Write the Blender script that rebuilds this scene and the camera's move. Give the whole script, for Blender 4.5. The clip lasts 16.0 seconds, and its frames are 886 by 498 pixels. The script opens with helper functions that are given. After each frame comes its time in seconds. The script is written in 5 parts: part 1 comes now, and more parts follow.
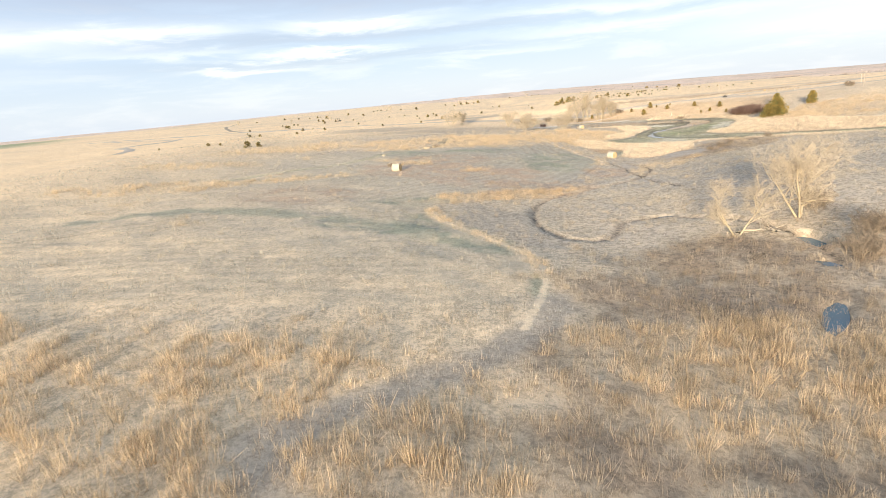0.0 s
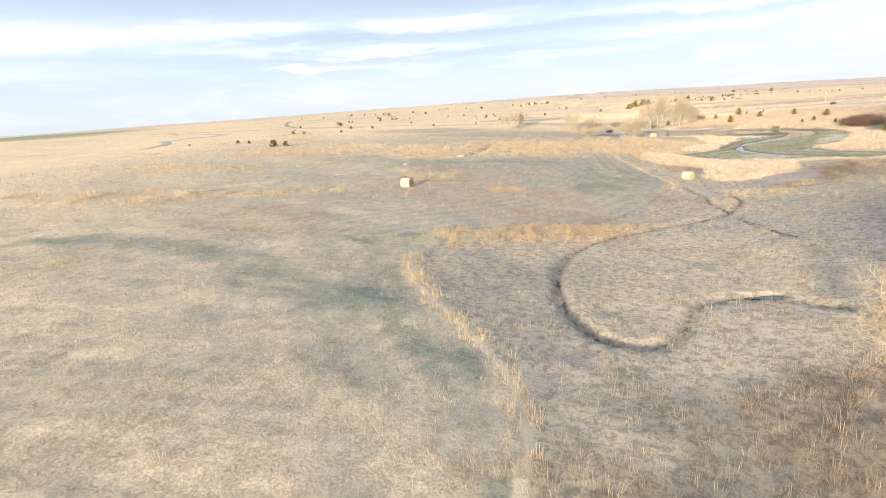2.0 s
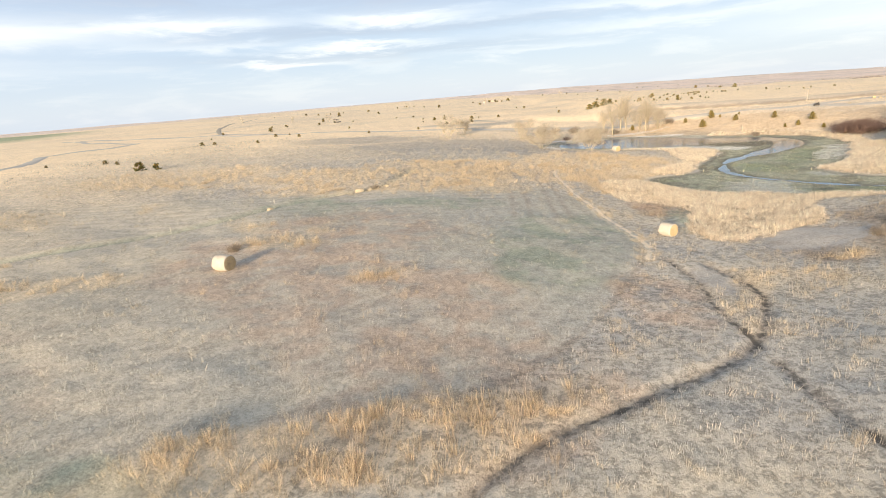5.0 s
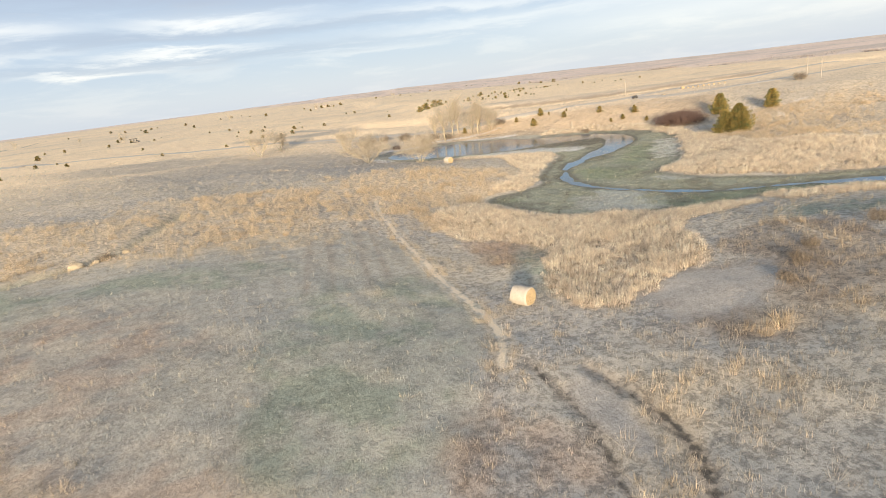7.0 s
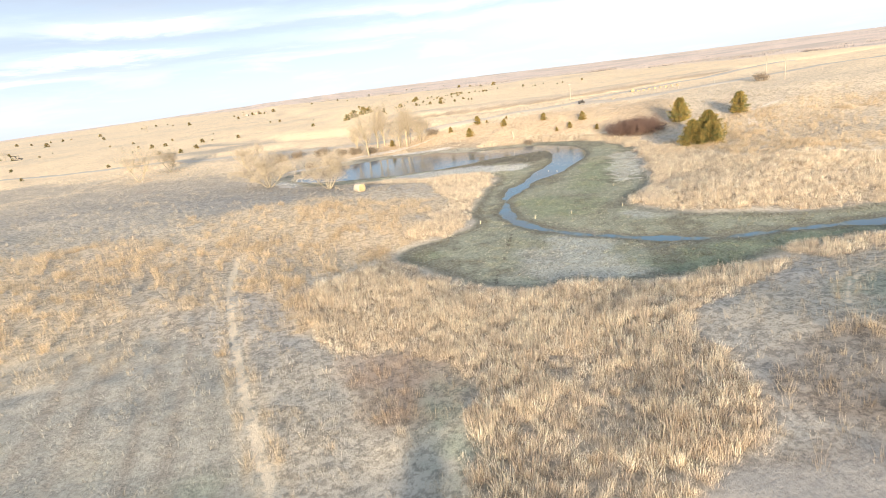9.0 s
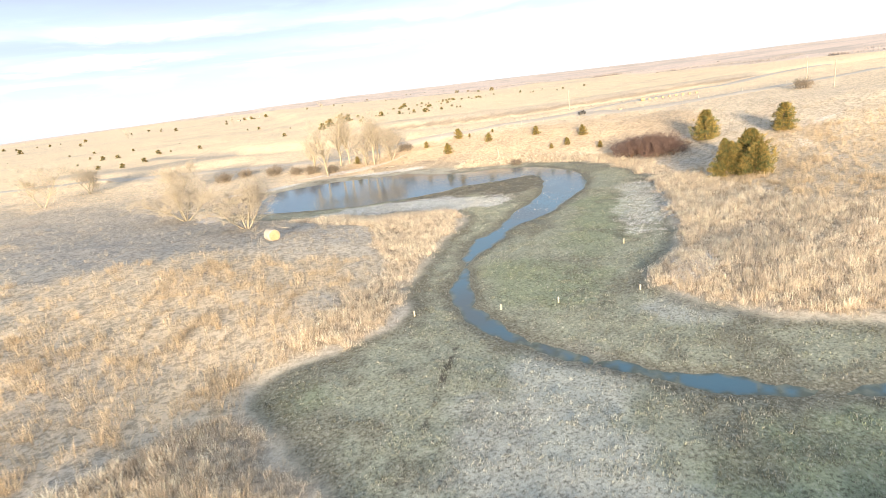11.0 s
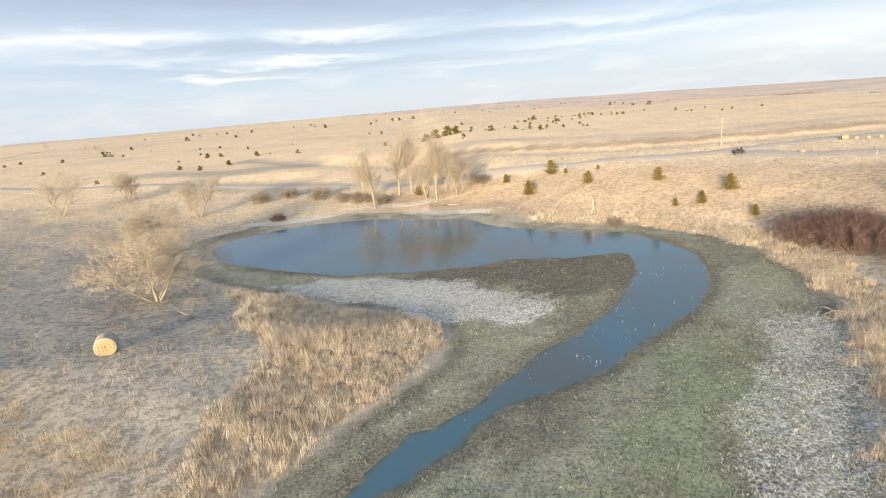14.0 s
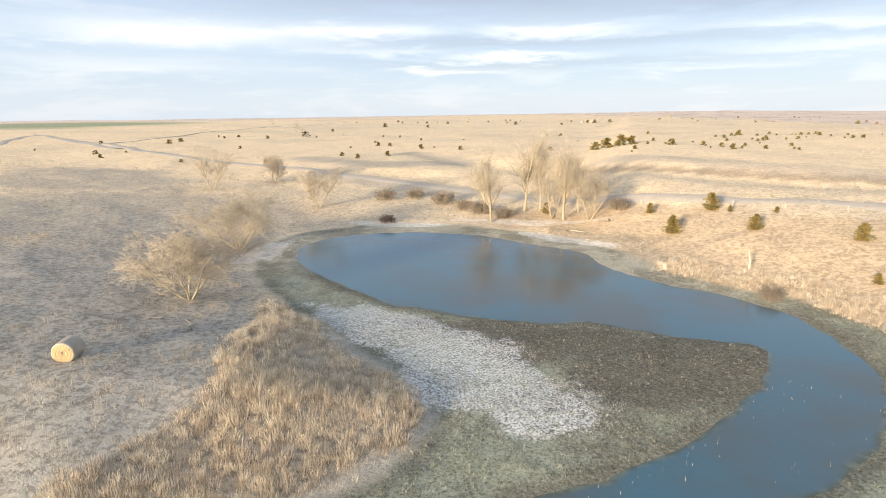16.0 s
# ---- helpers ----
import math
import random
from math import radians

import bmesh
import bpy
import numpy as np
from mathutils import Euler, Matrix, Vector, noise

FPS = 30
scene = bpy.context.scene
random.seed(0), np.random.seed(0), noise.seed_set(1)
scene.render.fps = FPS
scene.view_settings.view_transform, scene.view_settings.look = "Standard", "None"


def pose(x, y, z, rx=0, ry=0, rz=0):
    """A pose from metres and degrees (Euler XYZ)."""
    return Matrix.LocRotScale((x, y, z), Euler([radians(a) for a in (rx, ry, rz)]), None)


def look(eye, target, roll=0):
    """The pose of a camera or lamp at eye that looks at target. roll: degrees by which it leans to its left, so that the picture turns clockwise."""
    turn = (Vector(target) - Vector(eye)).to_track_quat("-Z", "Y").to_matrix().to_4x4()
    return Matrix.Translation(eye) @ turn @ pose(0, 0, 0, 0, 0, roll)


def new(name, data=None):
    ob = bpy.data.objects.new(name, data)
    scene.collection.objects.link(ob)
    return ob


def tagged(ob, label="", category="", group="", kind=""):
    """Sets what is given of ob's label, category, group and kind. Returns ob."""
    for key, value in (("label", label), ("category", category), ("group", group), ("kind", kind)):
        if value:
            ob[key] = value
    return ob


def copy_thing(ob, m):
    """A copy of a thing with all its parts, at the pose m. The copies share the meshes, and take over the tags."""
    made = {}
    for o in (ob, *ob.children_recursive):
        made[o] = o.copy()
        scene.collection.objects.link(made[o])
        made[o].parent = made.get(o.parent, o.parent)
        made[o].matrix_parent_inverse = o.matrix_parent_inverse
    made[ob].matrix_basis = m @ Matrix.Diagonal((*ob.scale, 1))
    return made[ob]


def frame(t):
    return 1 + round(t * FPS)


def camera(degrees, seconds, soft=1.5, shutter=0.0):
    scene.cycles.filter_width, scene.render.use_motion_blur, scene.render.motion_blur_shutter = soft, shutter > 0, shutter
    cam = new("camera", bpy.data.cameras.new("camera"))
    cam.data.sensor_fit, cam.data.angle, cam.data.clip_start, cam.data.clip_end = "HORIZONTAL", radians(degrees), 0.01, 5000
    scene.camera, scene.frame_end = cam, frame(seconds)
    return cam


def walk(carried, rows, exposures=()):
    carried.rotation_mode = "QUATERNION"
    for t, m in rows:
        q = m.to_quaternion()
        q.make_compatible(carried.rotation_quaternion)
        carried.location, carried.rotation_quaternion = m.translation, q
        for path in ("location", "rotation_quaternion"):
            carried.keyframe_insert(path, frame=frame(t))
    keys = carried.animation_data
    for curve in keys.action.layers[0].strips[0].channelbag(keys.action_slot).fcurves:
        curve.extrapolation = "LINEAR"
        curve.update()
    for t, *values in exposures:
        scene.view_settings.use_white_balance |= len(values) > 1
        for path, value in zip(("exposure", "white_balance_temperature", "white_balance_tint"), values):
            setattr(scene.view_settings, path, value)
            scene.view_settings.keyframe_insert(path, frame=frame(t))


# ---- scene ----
cam = camera(78.6, 16.0, 0.75, 0.15)
METRES, EYE, TILT, LEAN, TURN = 186.04, 16.0, 0.81, 2.6, 0.0
ROWS = [
    (0.0, 0.0, 0.0, 0.0, -0.64, -16.03, 2.22),
    (0.5, 0.0101, 0.0287, -0.0004, 1.93, -15.98, 1.77),
    (1.0, 0.0199, 0.0582, -0.0007, 5.33, -15.91, 1.23),
    (1.5, 0.0292, 0.088, -0.0011, 6.57, -15.92, 1.05),
    (2.0, 0.0376, 0.118, -0.0016, 6.69, -15.94, 1.01),
    (2.5, 0.0456, 0.1483, -0.0023, 6.76, -15.96, 0.98),
    (3.0, 0.053, 0.1791, -0.0014, 6.73, -15.99, 0.95),
    (5.5, 0.0894, 0.329, 0.0115, 0.05, -16.52, 2.0),
    (6.0, 0.0987, 0.3602, 0.0122, -4.28, -16.64, 2.63),
    (6.5, 0.1094, 0.3912, 0.0124, -9.06, -16.8, 3.31),
    (7.0, 0.1211, 0.4222, 0.0121, -13.4, -16.96, 3.88),
    (7.5, 0.1341, 0.4526, 0.0122, -15.55, -17.02, 4.08),
    (8.0, 0.149, 0.4826, 0.0121, -16.66, -17.04, 4.16),
    (8.5, 0.1652, 0.5124, 0.012, -17.83, -17.02, 4.31),
    (9.0, 0.1826, 0.5419, 0.012, -19.21, -17.02, 4.45),
    (11.5, 0.2839, 0.6862, 0.0118, -18.4, -16.27, 4.03),
    (12.0, 0.3053, 0.7136, 0.0124, -16.2, -15.99, 3.78),
    (12.5, 0.3264, 0.7407, 0.0131, -12.89, -15.72, 3.31),
    (13.0, 0.3466, 0.7664, 0.0139, -9.53, -15.47, 2.79),
    (13.5, 0.3654, 0.7903, 0.015, -6.15, -15.29, 2.21),
    (14.0, 0.383, 0.8117, 0.0164, -2.34, -15.16, 1.61),
    (14.5, 0.3992, 0.8316, 0.0173, 1.88, -15.04, 0.91),
    (15.0, 0.4137, 0.8498, 0.0182, 6.6, -15.03, 0.13),
    (15.5, 0.4265, 0.8663, 0.0194, 11.96, -15.14, -0.87),
    (16.0, 0.4381, 0.881, 0.0207, 18.46, -15.48, -1.94),
]
EXPOSURES = [(0.0, 1.42), (1.0, 1.48), (3.0, 1.45), (5.5, 1.28), (7.0, 1.16), (8.0, 1.32), (8.5, 1.46), (9.0, 1.55), (11.5, 1.68), (12.0, 1.55), (13.0, 1.34), (13.5, 1.27), (14.5, 1.26), (15.5, 1.26), (16.0, 1.36)]
walk(cam, [(t, pose(0, 0, EYE, TILT, LEAN, TURN) @ pose(METRES * x, METRES * y, METRES * z, 90 + pitch, roll, yaw)) for t, x, y, z, yaw, pitch, roll in ROWS], EXPOSURES)

# ---- sky and sun ----
SUN_ELEVATION, SUN_AZIMUTH = radians(8.5), radians(200)


def nodes_of(owner):
    owner.use_nodes = True
    tree = owner.node_tree
    tree.nodes.clear()
    return tree


def node(tree, kind, **values):
    """A node; a value of another node's socket links it, any other is set on the input or the node."""
    n = tree.nodes.new(kind)
    for key, value in values.items():
        if key[0] == "i" and key[1:].isdigit():
            socket = n.inputs[int(key[1:])]
            if isinstance(value, bpy.types.NodeSocket):
                tree.links.new(value, socket)
            else:
                socket.default_value = value
        elif key == "operation":
            n.operation = value
        elif key == "blend_type":
            n.blend_type = value
        elif key == "data_type":
            n.data_type = value
        elif key == "attribute_name":
            n.attribute_name = value
        elif key == "sky_type":
            n.sky_type = value
    return n


def maths(tree, operation, a, b=0.0):
    return node(tree, "ShaderNodeMath", operation=operation, i0=a, i1=b).outputs[0]


def mix(tree, factor, a, b, blend="MIX"):
    n = tree.nodes.new("ShaderNodeMix")
    n.data_type, n.blend_type = "RGBA", blend
    for index, value in ((0, factor), (6, a), (7, b)):
        if isinstance(value, bpy.types.NodeSocket):
            tree.links.new(value, n.inputs[index])
        elif index:
            n.inputs[index].default_value = (*value, 1)
        else:
            n.inputs[index].default_value = value
    return n.outputs[2]


def ramp(tree, value, low, high, smooth=True):
    n = tree.nodes.new("ShaderNodeMapRange")
    n.interpolation_type = "SMOOTHSTEP" if smooth else "LINEAR"
    tree.links.new(value, n.inputs[0])
    n.inputs[1].default_value, n.inputs[2].default_value = low, high
    return n.outputs[0]


def noise_node(tree, vector, scale, detail=4.0, rough=0.55, warp=0.0):
    n = tree.nodes.new("ShaderNodeTexNoise")
    if vector is not None:
        tree.links.new(vector, n.inputs["Vector"])
    n.inputs["Scale"].default_value, n.inputs["Detail"].default_value = scale, detail
    n.inputs["Roughness"].default_value, n.inputs["Distortion"].default_value = rough, warp
    return n.outputs[0]


world = bpy.data.worlds.new("sky")
scene.world = world
wt = nodes_of(world)
sky = wt.nodes.new("ShaderNodeTexSky")
sky.sky_type, sky.sun_disc = "NISHITA", False
sky.sun_elevation, sky.sun_rotation = SUN_ELEVATION, SUN_AZIMUTH
sky.air_density, sky.dust_density, sky.ozone_density = 1.0, 0.6, 1.0
way = wt.nodes.new("ShaderNodeTexCoord").outputs["Generated"]
apart = node(wt, "ShaderNodeSeparateXYZ", i0=way)
height = apart.outputs[2]
# bearing from north and height over the horizon in degrees, both frayed by noise
bearing = maths(wt, "MULTIPLY", maths(wt, "ARCTAN2", apart.outputs[0], apart.outputs[1]), 57.2958)
rise = maths(wt, "MULTIPLY", maths(wt, "ARCSINE", height), 57.2958)
flat_place = node(wt, "ShaderNodeVectorMath", i0=way, i1=(2.2, 2.2, 14.0))
flat_place.operation = "MULTIPLY"
fray = noise_node(wt, flat_place.outputs[0], 2.6, 7.0, 0.62, 0.3)
broad_fray = noise_node(wt, flat_place.outputs[0], 0.9, 4.0, 0.5, 0.2)
frayed_bearing = maths(wt, "ADD", bearing, maths(wt, "MULTIPLY", maths(wt, "SUBTRACT", broad_fray, 0.5), 16.0))
frayed_rise = maths(wt, "ADD", rise, maths(wt, "MULTIPLY", maths(wt, "SUBTRACT", fray, 0.5), 3.2))


def cloud(at, up, wide, deep, strength):
    """One long flat cloud: bearing, height, half length and half thickness in degrees."""
    u = maths(wt, "DIVIDE", maths(wt, "SUBTRACT", frayed_bearing, at), wide)
    v = maths(wt, "DIVIDE", maths(wt, "SUBTRACT", frayed_rise, up), deep)
    d = maths(wt, "ADD", maths(wt, "MULTIPLY", u, u), maths(wt, "MULTIPLY", v, v))
    return maths(wt, "MULTIPLY", maths(wt, "EXPONENT", maths(wt, "MULTIPLY", d, -1.0)), strength)


def clouds(rows):
    total = cloud(*rows[0])
    for row in rows[1:]:
        total = maths(wt, "ADD", total, cloud(*row))
    return total


white = clouds([(-44, 7.2, 11, 1.2, 0.95), (-28, 8.0, 8, 0.6, 0.8), (-47, 4.4, 13, 0.8, 0.35), (-7, 8.0, 6.5, 0.5, 0.95), (-10, 5.6, 6, 0.28, 0.9), (-15.5, 4.4, 4.5, 0.26, 0.9), (-24, 6.2, 7, 0.3, 0.35),
                (15, 7.4, 10, 0.5, 0.5), (20, 5.4, 14, 0.6, 0.5), (34, 4.0, 12, 1.3, 0.35), (50, 4.0, 14, 2.4, 0.5), (6, 4.2, 9, 0.3, 0.3)])
deck = clouds([(-26, 11.8, 18, 2.3, 1.0), (-2, 11.4, 13, 2.2, 1.0), (10, 9.4, 9, 0.8, 0.6), (24, 9.8, 12, 1.0, 0.7), (-16, 7.0, 14, 0.6, 0.5), (4, 6.8, 12, 0.5, 0.45), (-8, 4.9, 20, 0.5, 0.4)])
clear = mix(wt, ramp(wt, rise, 0.0, 6.0), (0.71, 0.80, 0.92), (0.58, 0.70, 0.88))
wisps = mix(wt, maths(wt, "MULTIPLY", ramp(wt, fray, 0.46, 0.66), 0.3), clear, (0.98, 1.0, 1.03))
grey = mix(wt, node(wt, "ShaderNodeClamp", i0=deck).outputs[0], wisps, (0.47, 0.53, 0.68))
lit = mix(wt, node(wt, "ShaderNodeClamp", i0=white).outputs[0], grey, (1.10, 1.10, 1.10))
mixed = mix(wt, ramp(wt, height, 0.26, 0.6), lit, (0.52, 0.62, 0.80))
scaled = node(wt, "ShaderNodeVectorMath", i0=mixed, i1=(3.75, 3.75, 3.75))
scaled.operation = "MULTIPLY"
out_colour = mix(wt, 0.11, scaled.outputs[0], sky.outputs[0], "ADD")
back = node(wt, "ShaderNodeBackground", i0=out_colour, i1=0.10)
wt.links.new(back.outputs[0], wt.nodes.new("ShaderNodeOutputWorld").inputs[0])

sun = new("sun", bpy.data.lights.new("sun", "SUN"))
sun.data.energy, sun.data.angle, sun.data.color = 4.1, radians(9.0), (1.0, 0.82, 0.60)
toward = Vector((math.sin(SUN_AZIMUTH) * math.cos(SUN_ELEVATION), math.cos(SUN_AZIMUTH) * math.cos(SUN_ELEVATION), math.sin(SUN_ELEVATION)))
sun.matrix_world = look(toward * 300, (0, 0, 0))

# ---- the lie of the land ----
WATER = 0.80


def smooth_ring(pts, rounds=2, closed=True):
    """Corner cutting: rounds off a ring or a line of plan points."""
    p = np.array(pts, float)
    for _ in range(rounds):
        q = np.roll(p, -1, 0) if closed else p[1:]
        a = p if closed else p[:-1]
        mid = np.empty((2 * len(a), 2))
        mid[0::2], mid[1::2] = 0.75 * a + 0.25 * q, 0.25 * a + 0.75 * q
        p = mid if closed else np.vstack([p[:1], mid, p[-1:]])
    return p


def near_only(work):
    """Works out distances exactly near the line; past 30 m, from every fourth of its points."""
    def quick(line, x, y):
        x, y = np.asarray(x, float), np.asarray(y, float)
        (x0, y0), (x1, y1) = line.min(0), line.max(0)
        d = np.hypot(np.maximum(np.maximum(x0 - x, x - x1), 0), np.maximum(np.maximum(y0 - y, y - y1), 0))
        near = d < 30
        d[~near] = work(line[::4] if len(line) > 12 else line, x[~near].astype(np.float32), y[~near].astype(np.float32))
        d[near] = work(line, x[near].astype(np.float32), y[near].astype(np.float32))
        return d
    return quick


@near_only
def line_distance(line, x, y):
    d = np.full(np.shape(x), 1e9, np.float32)
    for (ax, ay), (bx, by) in zip(line[:-1], line[1:]):
        ux, uy = bx - ax, by - ay
        q = 1 / (ux * ux + uy * uy + 1e-9)
        k = np.clip((x - np.float32(ax)) * np.float32(ux * q) + (y - np.float32(ay)) * np.float32(uy * q), 0, 1)
        ex, ey = x - np.float32(ax) - k * np.float32(ux), y - np.float32(ay) - k * np.float32(uy)
        d = np.minimum(d, ex * ex + ey * ey)
    return np.sqrt(d)


@near_only
def ring_distance(ring, x, y):
    """Metres to the ring's edge, negative inside it."""
    closed = np.vstack([ring, ring[:1]])
    d = line_distance(closed, x, y).astype(np.float32)
    inside = np.zeros(np.shape(x), bool)
    for (ax, ay), (bx, by) in zip(closed[:-1], closed[1:]):
        if ay == by:
            continue
        lo, hi = (ay, by) if ay < by else (by, ay)
        i = np.nonzero((y >= lo) & (y < hi))[0]
        inside[i] ^= x[i] < (bx - ax) * (y[i] - ay) / (by - ay) + ax
    return np.where(inside, -d, d)


def sines(x, y, size, seed):
    """Smooth uneven values of about -1 to 1, that rise and fall over that many metres."""
    r = np.random.RandomState(seed)
    a, table = r.uniform(0, 6.28), r.uniform(-1, 1, (128, 128)).astype(np.float32)
    c, s, total = math.cos(a), math.sin(a), 0
    for octave, weight in ((1.7, 1.15), (3.7, 0.6)):
        u = np.asarray((x * c + y * s) * (octave / size) + 17.3 * octave, np.float32)
        v = np.asarray((y * c - x * s) * (octave / size) + 5.1 * octave, np.float32)
        iu, iv = np.floor(u), np.floor(v)
        fu, fv = u - iu, v - iv
        fu, fv = fu * fu * (3 - 2 * fu), fv * fv * (3 - 2 * fv)
        iu, iv = iu.astype(np.int32) % 128, iv.astype(np.int32) % 128
        ju, jv = (iu + 1) % 128, (iv + 1) % 128
        total = total + weight * ((table[iu, iv] * (1 - fu) + table[ju, iv] * fu) * (1 - fv) + (table[iu, jv] * (1 - fu) + table[ju, jv] * fu) * fv)
    return total


def step(v, a, b):
    k = np.clip((v - a) / (b - a), 0, 1)
    return k * k * (3 - 2 * k)


# outline of the pond with its winding outlet, and of the mud basin round both
POND = smooth_ring([(31, 166), (30, 172), (34, 177.5), (40, 180.3), (47.5, 180), (53, 177.5), (58, 176), (60.8, 170.3),
                    (64.5, 167.3), (70, 165), (74, 160.5), (74.8, 154), (72.6, 147.5), (68, 142.2), (63.5, 138.2), (59.2, 135.2),
                    (56, 134), (55.2, 133), (54.2, 131.6), (52.6, 130.2), (50.6, 128.8), (48.6, 125), (47.2, 122.4), (46.3, 118.8), (46.9, 114.9), (48.9, 111),
                    (51.3, 107.5), (55.6, 104.3), (61, 102.9), (66.6, 100.6), (76, 95.2), (96, 86), (96, 84.4), (74, 93.6), (64, 99.6), (59, 102), (54.8, 103.2),
                    (50.8, 106.7), (48.4, 110.3), (46.1, 114.2), (45.2, 118.6), (46.2, 123), (47.6, 125.6), (49, 128.4), (50.6, 131), (52, 133), (54.4, 134.1),
                    (56.4, 136.6), (58.2, 138.6), (61.3, 140.8), (64.6, 144.2), (67.6, 149.3), (69.9, 154), (69.6, 156.8), (65.6, 156), (60.5, 157.3),
                    (57.5, 155.4), (51, 155.6), (45.5, 156.6), (38.5, 160.2)])
BASIN = smooth_ring([(33.4, 116.6), (35.3, 110.7), (36.8, 105.8), (39, 103.2), (42, 103.5), (44, 100.5), (49, 99), (56, 99.6), (64, 97.5),
                     (76, 91.5), (98, 81), (100, 89), (80, 97.5), (67, 102.6), (60, 107), (56.5, 111.5), (55.6, 117), (60, 119.6),
                     (63.5, 122), (66, 126), (71.5, 133), (76.5, 141), (79, 149), (79, 157), (75.5, 164), (69, 167.8), (65, 170),
                     (62, 176.5), (56, 181), (48, 183.6), (38, 183.8), (29.5, 179), (26.2, 171), (29, 163), (35, 157), (40, 153),
                     (47, 149), (54.6, 144.2), (54.6, 140), (49, 132.4), (46, 128.3), (43.6, 124), (42.4, 119), (39, 117.4)])
# creek bed that winds down the hay meadow, and a side ditch
CREEK = smooth_ring([(23.0, 30.5), (23.6, 32), (24.4, 36), (23.5, 41), (20, 45), (16.4, 45.4), (14.2, 43.8),
                     (13.2, 41), (11.8, 39.3), (9.6, 39), (8.2, 41), (7.6, 45), (8, 50), (9.6, 55.4), (13, 59.2), (18.6, 62.3), (24.5, 66),
                     (27.6, 71.8), (28, 74.5), (27.4, 77), (27, 79)], 2, False)
FLOOR_LINE = smooth_ring([(17, -30), (17, 10), (19, 30), (14, 45), (16, 60), (27, 75), (31, 92), (40, 106), (60, 102), (130, 75)], 1, False)
DITCH = smooth_ring([(24.5, 66), (24.4, 71.3), (25.1, 74.4), (25.1, 77.5), (24.7, 80.3)], 2, False)
GREEN_BAND = smooth_ring([(-33, 49), (-29.3, 51.4), (-21.6, 52), (-15, 48.5), (-9.2, 45.6), (-4.2, 43.4), (-1.4, 40.9)], 2, False)
RUT = smooth_ring([(-60, 36), (-46, 37), (-32.3, 40), (-26, 47), (-22, 51)], 2, False)
SOUTH_DITCH = smooth_ring([(24.4, 64.5), (24.4, 63.3), (24.3, 61.4), (24.3, 59.4), (24.9, 55.5)], 2, False)
SIDE_BROOK = smooth_ring([(37.4, 104.4), (39, 107.5), (41.2, 110.6), (43, 114), (45, 116.6)], 2, False)
WEST_DITCH = smooth_ring([(-30, 74), (-17, 86.5), (-12.7, 91.3), (-8.5, 97.6), (-4.9, 101.9), (-0.8, 106), (0.6, 112.4), (1.5, 120)], 2, False)
SWALE = smooth_ring([(20, 240), (48, 222), (64, 208), (80, 198.5), (95, 193), (112, 190), (160, 190), (240, 196)], 2, False)


def valley_distance(x, y):
    """Metres to the valley's middle line, at any distance."""
    d = np.full(np.shape(x), 1e12)
    for (ax, ay), (bx, by) in zip(FLOOR_LINE[:-1], FLOOR_LINE[1:]):
        ux, uy = bx - ax, by - ay
        k = np.clip(((x - ax) * ux + (y - ay) * uy) / (ux * ux + uy * uy), 0, 1)
        d = np.minimum(d, (x - ax - k * ux) ** 2 + (y - ay - k * uy) ** 2)
    return np.sqrt(d)


